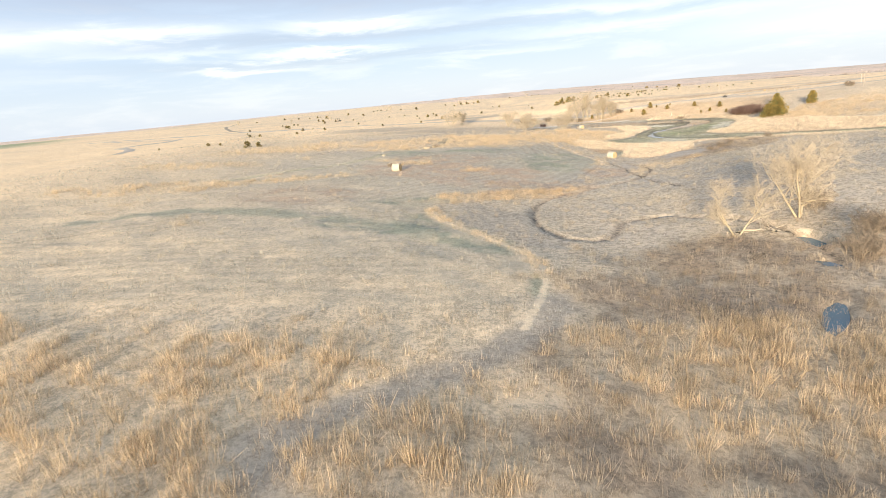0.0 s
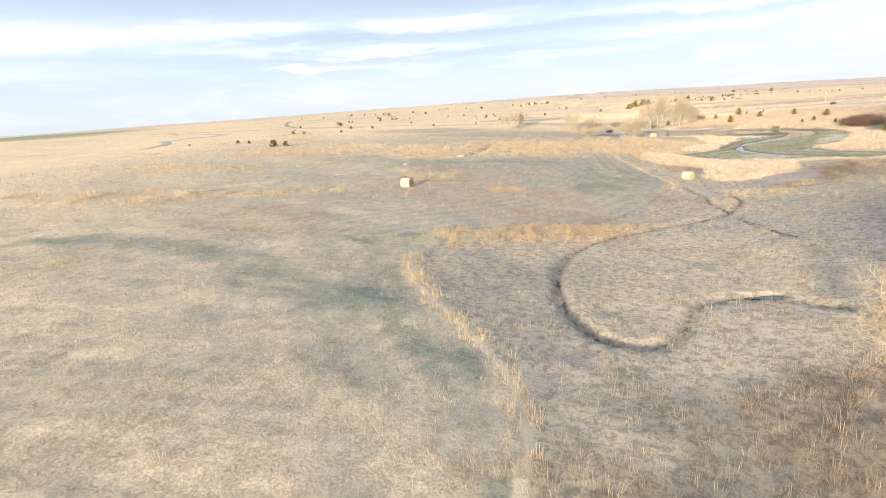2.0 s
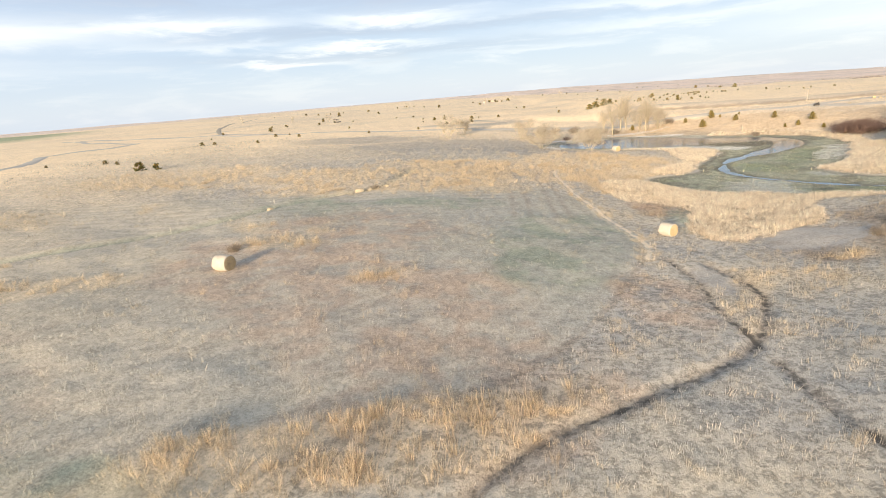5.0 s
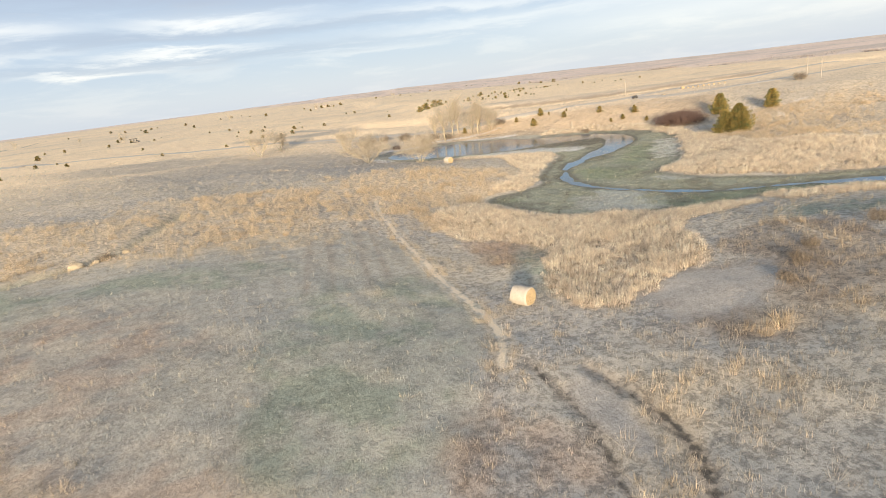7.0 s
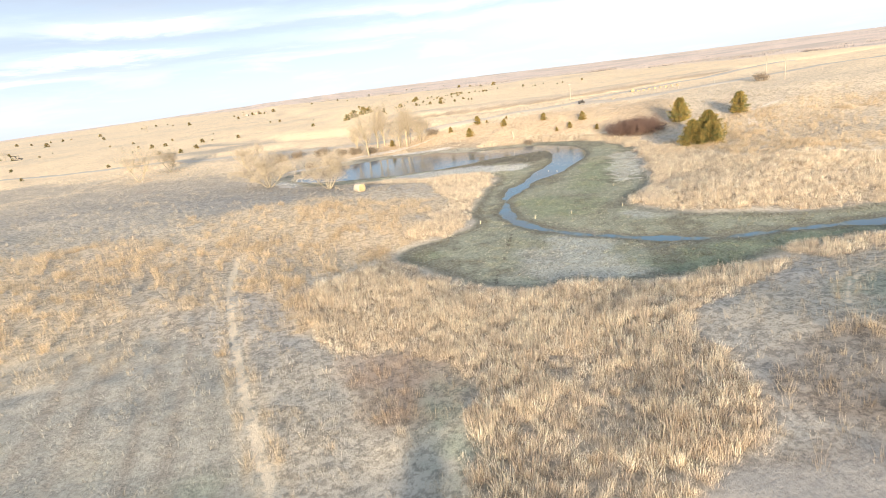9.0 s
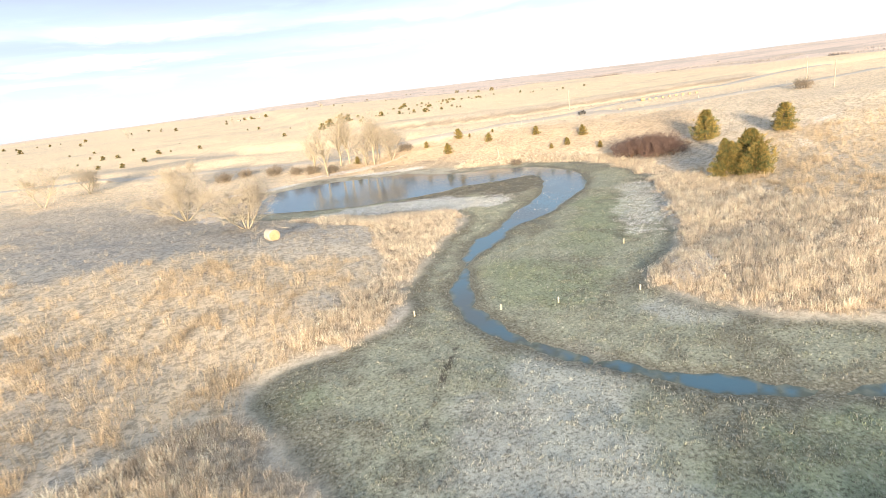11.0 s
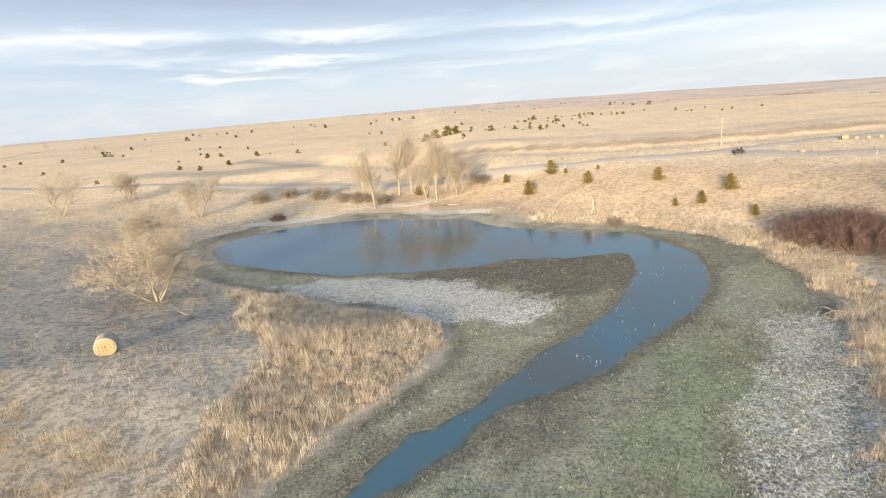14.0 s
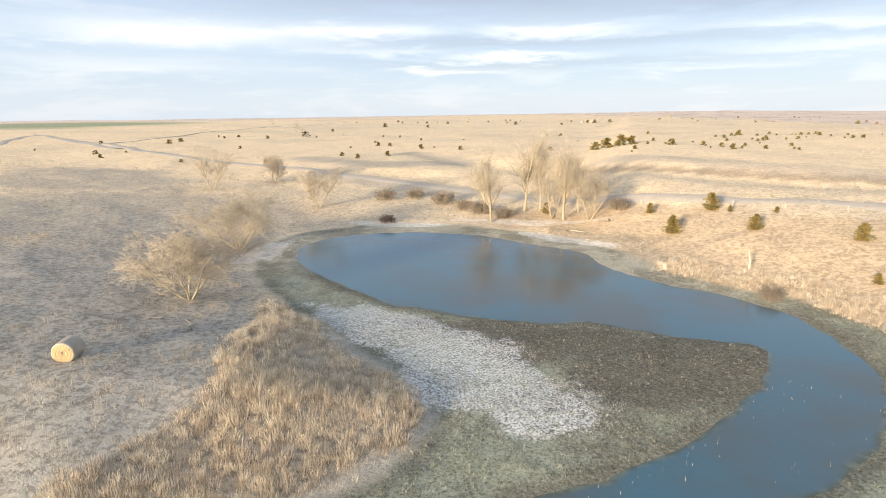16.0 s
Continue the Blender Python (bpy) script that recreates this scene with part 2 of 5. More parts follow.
def land(x, y):
    """Height of the bare ground, and the distances to the basin, the water and the creek."""
    x, y = np.asarray(x, float), np.asarray(y, float)
    basin, pond, creek = ring_distance(BASIN, x, y), ring_distance(POND, x, y), line_distance(CREEK, x, y)
    pond = pond + 0.26 * sines(x, y, 4.6, 15) + 0.13 * sines(x, y, 2.5, 16)
    narrow = np.exp(-((y - 126) / 3.2) ** 2) + 0.9 * np.exp(-((y - 134.6) / 1.2) ** 2)
    pond = pond + (1 - step(y, 132, 137)) * (0.05 + 0.42 * narrow * (1 - step(y, 133, 137) * step(x, 58, 60)) + 0.22 * sines(x, y, 1.5, 18))
    pond = pond + 0.34 * step(x, 50, 54) * (1 - step(x, 62, 70)) * (1 - step(y, 106, 109))
    basin = basin + 0.3 * sines(x, y, 4.5, 17)
    floor = np.minimum(np.maximum(basin, 0), np.maximum(valley_distance(x, y) - 5, 0))
    # gentle rise to the west, steeper bank to the north-east
    bank = step(0.75 * x + 0.66 * y, 150, 178) * step(x, 48, 66)
    rise = (1 - bank) * 5.2 * (1 - np.exp(-floor / 42)) + bank * 6.8 * (1 - np.exp(-floor / 17))
    far = np.hypot(x - 40, y - 100)
    az = np.degrees(np.arctan2(x - 40, np.maximum(y - 60, 1)))
    lift = step(far, 300, 3200) * (-9 + 26 * np.exp(-((az - 8) / 30.0) ** 2) - 12 * step(-az, 30, 60))
    z = 1.0 + rise + lift
    z = z + step(floor, 4, 60) * 0.35 * sines(x, y, 38, 3) + step(far, 140, 420) * (0.9 * sines(x, y, 190, 5) + 0.35 * sines(x, y, 70, 6))
    z = z + step(far, 500, 1800) * 3.2 * sines(x, y, 900, 9)
    z = z + 0.07 * sines(x, y, 6.5, 11) + 0.03 * sines(x, y, 2.1, 12)
    # mud basin and the water's bed
    mud = WATER + 0.033 + 0.035 * np.clip(pond, 0, 4) + 0.02 * sines(x, y, 3, 21) * step(pond, 0.6, 1.5)
    low = np.where(pond < 0.6, WATER + 0.09 * np.maximum(pond, -5), mud + 0.003)
    z = np.where(basin < 0, low + (z - low) * step(basin, -1.2, 0), z)
    # creek and ditch, cut sharp-sided into the meadow
    wide = 0.26 + 0.12 * sines(x, y, 7, 31)
    cut = 0.32 * (1 - step(creek, 0.5 * wide, 0.22 + wide)) * (basin > 0.5)
    z = np.where(cut > 0, np.maximum(z - cut, np.minimum(z, WATER + 0.04)), z)
    ditch = np.minimum(line_distance(DITCH, x, y), line_distance(SOUTH_DITCH, x, y))
    z = z - 0.12 * (1 - step(ditch, 0.08, 0.45))
    z = z - 0.3 * (1 - step(line_distance(WEST_DITCH, x, y), 0.2, 1.1))
    z = z - 1.1 * np.exp(-(line_distance(SWALE, x, y) / 5.5) ** 2)
    # two pools and the slough flat
    for px, py, rx, ry, turn in POOLS:
        cs, sn = math.cos(radians(turn)), math.sin(radians(turn))
        e = np.hypot(((x - px) * cs + (y - py) * sn) / rx, ((y - py) * cs - (x - px) * sn) / ry) + 0.12 * sines(x, y, 1.8, 19)
        z = z - (0.25 + np.maximum(z - WATER, 0)) * (1 - step(e, 0.85, 1.25))
    return z, basin, pond, creek


POOLS = [(17.6, 23.2, 0.46, 2.0, -38), (24.4, 35.2, 0.6, 1.3, 0), (22.4, 30.4, 0.35, 0.8, 20), (18.6, 45.6, 1.1, 0.2, 4)]


# ---- materials ----
def material(name, colour=None, tint="", rough=0.85, vary=0.18, size=8.0, bump=0.0, bump_size=20.0, leaf=0.0, metal=0.0, islands=False):
    """A surface of one colour, or of the colours that the mesh carries, varied at two sizes, with fine relief."""
    m = bpy.data.materials.new(name)
    t = nodes_of(m)
    place = t.nodes.new("ShaderNodeTexCoord").outputs["Object"]
    if tint:
        base = node(t, "ShaderNodeAttribute", attribute_name=tint).outputs[0]
    else:
        rgb = t.nodes.new("ShaderNodeRGB")
        rgb.outputs[0].default_value = (*colour, 1)
        base = rgb.outputs[0]
    coarse, fine = noise_node(t, place, size * 0.17, 3.0), noise_node(t, place, size, 6.0, 0.65)
    k = maths(t, "ADD", maths(t, "MULTIPLY", coarse, vary), maths(t, "MULTIPLY", fine, 2 * vary))
    k = maths(t, "ADD", k, 1 - 1.5 * vary)
    if islands:
        k = maths(t, "ADD", maths(t, "MULTIPLY", t.nodes.new("ShaderNodeNewGeometry").outputs["Random Per Island"], 0.5), maths(t, "SUBTRACT", k, 0.25))
    shade = node(t, "ShaderNodeCombineXYZ", i0=k, i1=k, i2=k).outputs[0]
    colour_out = mix(t, 1.0, base, shade, "MULTIPLY")
    p = node(t, "ShaderNodeBsdfPrincipled")
    t.links.new(colour_out, p.inputs["Base Color"])
    p.inputs["Roughness"].default_value, p.inputs["Metallic"].default_value = rough, metal
    p.inputs["Specular IOR Level"].default_value = 0.25
    if bump:
        b = t.nodes.new("ShaderNodeBump")
        b.inputs["Strength"].default_value, b.inputs["Distance"].default_value = 1.0, bump
        t.links.new(noise_node(t, place, bump_size, 5.0, 0.6), b.inputs["Height"])
        t.links.new(b.outputs[0], p.inputs["Normal"])
    shader = p.outputs[0]
    if leaf:
        tr = t.nodes.new("ShaderNodeBsdfTranslucent")
        t.links.new(colour_out, tr.inputs[0])
        both = node(t, "ShaderNodeMixShader", i0=leaf, i1=p.outputs[0], i2=tr.outputs[0])
        shader = both.outputs[0]
    t.links.new(shader, t.nodes.new("ShaderNodeOutputMaterial").inputs[0])
    return m


def water_material():
    m = bpy.data.materials.new("pond_water")
    t = nodes_of(m)
    place = t.nodes.new("ShaderNodeTexCoord").outputs["Object"]
    p = node(t, "ShaderNodeBsdfPrincipled")
    depth = node(t, "ShaderNodeAttribute", attribute_name="depth").outputs[2]
    # murky water, with sky blue and brown bank reflections put into its colour
    murk_and_sky = mix(t, ramp(t, noise_node(t, place, 0.09, 4.0), 0.4, 0.65), (0.070, 0.145, 0.188), (0.096, 0.116, 0.120))
    shallow = mix(t, ramp(t, noise_node(t, place, 1.4, 4.0), 0.42, 0.62), (0.085, 0.095, 0.065), (0.15, 0.16, 0.115))
    murk_and_sky = mix(t, ramp(t, depth, 0.0, 0.032), shallow, murk_and_sky)
    t.links.new(murk_and_sky, p.inputs["Base Color"])
    p.inputs["Roughness"].default_value, p.inputs["IOR"].default_value = 0.09, 1.33
    b = t.nodes.new("ShaderNodeBump")
    b.inputs["Strength"].default_value, b.inputs["Distance"].default_value = 0.5, 0.03
    t.links.new(noise_node(t, place, 3.0, 3.0), b.inputs["Height"])
    t.links.new(b.outputs[0], p.inputs["Normal"])
    t.links.new(p.outputs[0], t.nodes.new("ShaderNodeOutputMaterial").inputs[0])
    return m


def ground_material():
    """Earth and thatch: the tint of the place, mottled fine and broad, with crusts of white salt in ragged specks."""
    m = bpy.data.materials.new("dry_prairie_ground")
    t = nodes_of(m)
    place = t.nodes.new("ShaderNodeTexCoord").outputs["Object"]
    base = node(t, "ShaderNodeAttribute", attribute_name="tint").outputs[0]
    salt = node(t, "ShaderNodeAttribute", attribute_name="salt").outputs[2]
    fine, middle, broad = noise_node(t, place, 9.0, 5.0, 0.7), noise_node(t, place, 2.3, 4.0, 0.6), noise_node(t, place, 0.16, 3.0)
    k = maths(t, "ADD", maths(t, "MULTIPLY", fine, 1.3), maths(t, "ADD", maths(t, "MULTIPLY", middle, 0.55), maths(t, "MULTIPLY", broad, 0.30)))
    clumps = noise_node(t, place, 0.75, 4.0, 0.6, 0.6)
    k = maths(t, "ADD", maths(t, "SUBTRACT", k, 0.32), maths(t, "MULTIPLY", clumps, 0.5))
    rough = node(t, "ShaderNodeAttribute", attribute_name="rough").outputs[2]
    # dark gaps between tussocks: their shade put into the ground's tint
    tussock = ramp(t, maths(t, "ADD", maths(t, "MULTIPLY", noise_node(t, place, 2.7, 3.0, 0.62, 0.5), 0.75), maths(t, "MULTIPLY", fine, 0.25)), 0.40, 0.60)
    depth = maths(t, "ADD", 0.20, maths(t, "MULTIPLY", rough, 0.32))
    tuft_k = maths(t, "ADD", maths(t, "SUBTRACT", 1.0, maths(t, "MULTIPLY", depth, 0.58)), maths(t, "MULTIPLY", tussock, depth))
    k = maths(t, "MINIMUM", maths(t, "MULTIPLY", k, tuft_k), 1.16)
    mottled = mix(t, 1.0, base, node(t, "ShaderNodeCombineXYZ", i0=k, i1=k, i2=k).outputs[0], "MULTIPLY")
    crust = ramp(t, maths(t, "ADD", maths(t, "MULTIPLY", salt, 1.06), maths(t, "MULTIPLY", maths(t, "SUBTRACT", maths(t, "ADD", maths(t, "MULTIPLY", fine, 0.7), maths(t, "MULTIPLY", middle, 0.3)), 0.5), 2.6)), 0.72, 1.25)
    crust = maths(t, "MULTIPLY", maths(t, "MULTIPLY", crust, ramp(t, salt, 0.05, 0.3)), maths(t, "MULTIPLY", ramp(t, fine, 0.40, 0.56), 0.9))
    wet = node(t, "ShaderNodeAttribute", attribute_name="wet").outputs[2]
    tufts = noise_node(t, place, 7.5, 5.0, 0.72)
    specks = maths(t, "MULTIPLY", wet, ramp(t, tufts, 0.52, 0.66))
    mottled = mix(t, maths(t, "MULTIPLY", specks, 0.8), mottled, mix(t, 0.5, base, (0.54, 0.52, 0.45)))
    holes = maths(t, "MULTIPLY", wet, maths(t, "SUBTRACT", 1.0, ramp(t, tufts, 0.36, 0.50)))
    mottled = mix(t, maths(t, "MULTIPLY", holes, 0.7), mottled, (0.07, 0.062, 0.045))
    bed = node(t, "ShaderNodeAttribute", attribute_name="bed_distance").outputs[2]
    track = node(t, "ShaderNodeAttribute", attribute_name="track_distance").outputs[2]
    ragged_edge = maths(t, "MULTIPLY", maths(t, "SUBTRACT", middle, 0.5), 0.6)
    patchy = maths(t, "MULTIPLY", maths(t, "SUBTRACT", noise_node(t, place, 0.42, 3.0, 0.6), 0.5), 0.7)
    trodden = maths(t, "SUBTRACT", 1.0, ramp(t, maths(t, "ADD", track, ragged_edge), 0.11, 0.30))
    cut = maths(t, "SUBTRACT", 1.0, ramp(t, maths(t, "ADD", maths(t, "ADD", bed, ragged_edge), patchy), -0.04, 0.17))
    mottled = mix(t, maths(t, "MULTIPLY", trodden, 0.9), mottled, (0.78, 0.64, 0.45))
    mottled = mix(t, maths(t, "MULTIPLY", cut, 0.85), mottled, (0.085, 0.074, 0.060))
    colour = mix(t, crust, mottled, (0.80, 0.78, 0.75))
    p = node(t, "ShaderNodeBsdfPrincipled")
    t.links.new(colour, p.inputs["Base Color"])
    p.inputs["Roughness"].default_value = 0.95
    p.inputs["Specular IOR Level"].default_value = 0.15
    b = t.nodes.new("ShaderNodeBump")
    b.inputs["Strength"].default_value, b.inputs["Distance"].default_value = 0.9, 0.07
    t.links.new(maths(t, "ADD", fine, middle), b.inputs["Height"])
    t.links.new(b.outputs[0], p.inputs["Normal"])
    t.links.new(p.outputs[0], t.nodes.new("ShaderNodeOutputMaterial").inputs[0])
    return m


GROUND = ground_material()
GRASS = material("dry_grass_blades", tint="tint", rough=0.8, vary=0.12, size=0.5, leaf=0.45, islands=True)
WATER_SURFACE = water_material()
GRAVEL = material("pale_gravel", (0.47, 0.41, 0.335), vary=0.25, size=1.5, bump=0.03, bump_size=12)
STRAW = material("baled_straw", (0.43, 0.32, 0.18), vary=0.4, size=14, bump=0.03, bump_size=40)
STRAW_PALE = material("weathered_bale_wrap", (0.43, 0.38, 0.31), vary=0.22, size=10, bump=0.02, bump_size=35)
BARK = material("pale_cottonwood_bark", (0.38, 0.32, 0.22), vary=0.25, size=6, bump=0.02, bump_size=25)
TWIGS = material("bare_twigs", (0.47, 0.40, 0.30), vary=0.15, size=3)
CEDAR = material("cedar_foliage", tint="tint", rough=0.8, vary=0.2, size=4, leaf=0.12, islands=True)
CEDAR_BARK = material("cedar_bark", (0.16, 0.11, 0.08), vary=0.3, size=8)
BRUSH = material("red_brown_brush", (0.19, 0.125, 0.10), vary=0.25, size=4, islands=True)
BRUSH_TAN = material("tan_brush", (0.26, 0.21, 0.155), vary=0.25, size=4, islands=True)
WOOD_GREY = material("weathered_post_wood", (0.36, 0.31, 0.25), vary=0.3, size=9, bump=0.005, bump_size=60)
WOOD_PALE = material("bleached_dead_wood", (0.45, 0.39, 0.30), vary=0.2, size=6)
PAINT_WHITE = material("white_marker_paint", (0.46, 0.42, 0.35), vary=0.1, size=12)
PAINT_YELLOW = material("yellow_marker_plastic", (0.58, 0.51, 0.33), vary=0.12, size=12)
DARK_PAINT = material("dark_vehicle_paint", (0.05, 0.05, 0.05), rough=0.4, vary=0.2, size=5)
RUBBER = material("tyre_rubber", (0.025, 0.024, 0.022), rough=0.9, vary=0.2, size=9)
GLASSY = material("vehicle_windscreen", (0.05, 0.06, 0.07), rough=0.08, vary=0.05)
ROCK = material("field_stone", (0.42, 0.34, 0.23), vary=0.3, size=4, bump=0.02)
TRACK_EARTH = material("trodden_earth", (0.36, 0.30, 0.22), vary=0.25, size=1.5, bump=0.02, bump_size=12)

# ---- the large structure ----
def mesh_from(name, verts, faces, tint=None, smooth=False, fields=None):
    """A mesh from vertex rows and equal-sized face rows; tint: a colour for every vertex."""
    me = bpy.data.meshes.new(name)
    verts, faces = np.asarray(verts, np.float32), np.asarray(faces, np.int32)
    n, k = faces.shape
    me.vertices.add(len(verts))
    me.vertices.foreach_set("co", verts.ravel())
    me.loops.add(n * k)
    me.loops.foreach_set("vertex_index", faces.ravel())
    me.polygons.add(n)
    me.polygons.foreach_set("loop_start", np.arange(0, n * k, k, dtype=np.int32))
    me.update(calc_edges=True)
    if smooth:
        me.polygons.foreach_set("use_smooth", np.ones(n, bool))
    if tint is not None:
        a = me.attributes.new("tint", "FLOAT_COLOR", "POINT")
        a.data.foreach_set("color", np.hstack([tint, np.ones((len(verts), 1))]).astype(np.float32).ravel())
    for key, values in (fields or {}).items():
        me.attributes.new(key, "FLOAT", "POINT").data.foreach_set("value", np.asarray(values, np.float32).ravel())
    return me


def ragged(x, y, size, seed):
    return 0.22 * sines(x, y, size, seed) + 0.10 * sines(x, y, 1.7, 4)


def blob(x, y, cx, cy, rx, ry, turn=0.0):
    """1 within an uneven patch, 0 outside."""
    c, s = math.cos(radians(turn)), math.sin(radians(turn))
    u, v = ((x - cx) * c + (y - cy) * s) / rx, (-(x - cx) * s + (y - cy) * c) / ry
    return 1 - step(np.hypot(u, v) + ragged(x, y, 0.9 * (rx + ry) / 2 + 2, int(cx * 7 + cy * 3) % 97), 0.7, 1.15)


def blobs(x, y, rows):
    v = np.zeros(np.shape(x))
    for row in rows:
        near = np.hypot(x - row[0], y - row[1]) < 1.7 * max(row[2], row[3])
        v[near] = np.maximum(v[near], blob(x[near], y[near], *row))
    return v


# patches of the meadow: centre, half widths, turn
GREEN = [(-10, 95, 3, 1.5, 45), (-5, 43.5, 6, 1.8), (1.5, 39, 3, 5, 30), (-4.6, 54.5, 3, 2), (17.5, 83, 5.5, 11, -10), (7, 98, 8, 3),
         (-6, 96, 5, 4), (30.5, 91.5, 2, 6, -20), (54, 91.5, 5, 3), (4.6, 27.6, 0.7, 2.6, -10), (2.2, 37.8, 0.6, 4, 30), (-2.4, 45.5, 1.6, 4, 15), (-3, 55.5, 4, 1.6), (-4, 42.2, 5, 2.4, -10)]
RED = [(6, 70, 11, 9), (-3, 78, 9, 8), (11, 61.5, 8, 4, 20), (2, 88, 10, 6), (22, 73.5, 2.5, 6), (31, 97, 4, 4), (-16, 60, 8, 7)]
GOLD = [(-10, 16, 13, 6), (-24, 15, 10, 8), (6, 58.5, 11, 2.6, 22), (33, 122, 8, 6), (24, 118, 10, 9), (12, 125, 16, 8), (-36, 70, 15, 6), (-19, 72, 9, 2.4, 20),
        (-42, 92, 14, 6), (84, 120, 14, 9), (86, 131, 13, 9, 20), (97, 128, 12, 8), (13, 18, 8, 6), (36.4, 78.2, 1.5, 1), (-5, 82.5, 4, 2), (30, 106, 5, 4), (0, 112, 20, 12), (-32, 118, 16, 11), (29, 130, 12, 8), (36, 131, 6, 4), (30, 136, 5, 3)]
BROWN = [(12, 25, 8, 8), (17, 30, 8, 7), (10, 16, 9, 7), (2, 11, 10, 5), (41, 81, 8, 5), (45.5, 86, 6, 4), (30, 96.5, 3, 3)]
# dry grey ground; the wide western patches are cloud shade painted in
DUSTY_SHADE = [(26, 140, 8, 8, 20), (24, 152, 12, 9), (36, 83.5, 3.4, 1.8), (4.6, 46.5, 3.4, 7.5, 8), (6.6, 40, 2.4, 3), (26.5, 76, 1.8, 3), (25, 172, 12, 8), (96, 120, 14, 5), (8, 166, 26, 18), (-18, 186, 22, 12), (30, 203, 22, 5, -15), (35, 144, 6, 4)]
FLATS = [(37.4, 82.8, 5.2, 3.0, 15), (35, 85, 3.0, 1.6), (26.2, 75.5, 0.9, 3.2)]
SALT = [(28.6, 166, 2.2, 7), (35, 182, 8, 1.3, 15), (56, 180, 7, 1.3, -22), (55, 147.6, 7, 3.4, -22), (46, 151.8, 8, 2.2, -25), (50, 151, 8, 3.6, -28), (54, 147.5, 6, 4.4, -20), (58.5, 145, 3.4, 2.6), (69, 133, 10.5, 2.6, 58), (73, 138, 5, 3, 50), (60.5, 117.6, 4, 1.4, 40), (90, 133.4, 4.4, 0.9, 58), (97.5, 138.4, 4.5, 0.9, -12), (86.4, 127.6, 3, 0.7, 60),
        (50, 186, 12, 1.2), (67, 130.5, 7, 2.6, 55)]
MOSS = [(49.5, 101, 4, 2.6, -15), (35.5, 114, 2, 2), (61, 128, 7, 3, 50), (52, 121, 4, 6), (56, 101.6, 9, 1.8, -10), (66, 134.5, 5, 3, 50)]
PALE_WEEDS = [(43.5, 105, 4, 4.5), (47, 110, 2.5, 3), (57, 113, 3.4, 2.4)]
BANK = [(76, 172, 20, 8, -32), (88, 160, 9, 13), (62, 184, 14, 5, -15)]
DARK_MUD = [(65, 151.5, 7, 4.6, 30), (60, 153, 6, 3.4, 10), (56, 153.5, 8, 2), (45, 158.5, 9, 1.5, -15)]
TRACK = smooth_ring([(23.4, 80.5), (24.3, 82.5), (24.7, 85.5), (23.7, 91), (22.8, 97.7), (22, 107), (21.8, 114), (22.2, 120)], 2, False)
TRACK_SOUTH = smooth_ring([(3, 22), (4.7, 26.5), (5.5, 30), (5.4, 34), (3.9, 37.6), (2, 41), (-0.2, 45), (-1.2, 48.5), (-1.3, 51.4)], 2, False)
ARC_TRACK = smooth_ring([(64, 96), (57, 94.8), (52, 93.6), (48.6, 91), (47, 88), (46, 83)], 2, False)
HAY_ARC = smooth_ring([(28, 146), (33, 145.6), (38, 143.5), (40.4, 139.5), (40, 134), (37, 130.5)], 2, False)
WHEELS = [smooth_ring([(x0, 92), (x0 + 0.4, 104), (x0 - 0.2, 122)], 2, False) for x0 in (14.6, 16.2, 18.6, 19.9)]
OLD_WAY = smooth_ring([(5.2, 26), (4.2, 23), (0.8, 18.9), (-1.9, 16.9), (-4.7, 15.2), (-6.4, 13.6), (-5.3, 12), (-4.4, 9.5), (-4, 5)], 2, False)
MOWN_EDGE = smooth_ring([(24.3, 83), (23.3, 80.7), (20.9, 76.1), (18.4, 71.3), (16.0, 67.7), (13.7, 65.1), (11.9, 63.3), (9.0, 61.2), (4, 57.4)], 2, False)
LEFT_BED = smooth_ring([(37.4, 154.4), (41, 145.5), (45, 139), (43.6, 135.5), (44.2, 130), (41.5, 125.6), (37, 121.5), (34, 117.6), (38.5, 118), (42, 119.8), (43.4, 124.2), (45.8, 128.5),
                        (48.8, 132.6), (54.2, 140.3), (53.8, 143.6), (47, 148.4), (41, 152)])
FRONT_BED = smooth_ring([(25.6, 108), (25.9, 101.4), (30.3, 99.6), (32.6, 97.5), (31.2, 92.5), (29.6, 88.6), (29.4, 85.4), (31.2, 83.6), (33.4, 84.2), (36.2, 86.6), (39.6, 86.7), (41.6, 88), (41.2, 92),
                         (43.6, 94.6), (48, 96.2), (57, 98.4), (49, 98.8), (44, 100.3), (42, 103.2), (39, 103), (36.6, 105.8), (35, 110.5), (32.8, 114.5), (29, 112)])
RIGHT_BED = smooth_ring([(56, 117), (60, 119.4), (63.6, 121.8), (66.3, 126), (69, 130), (72.8, 134.6), (77, 140.4), (79.4, 137.6), (76.4, 130.4), (74.6, 124), (74, 119), (79, 113), (92, 102), (110, 94), (98, 90), (80, 98), (67, 103), (60.4, 107.4), (57, 111.8)])
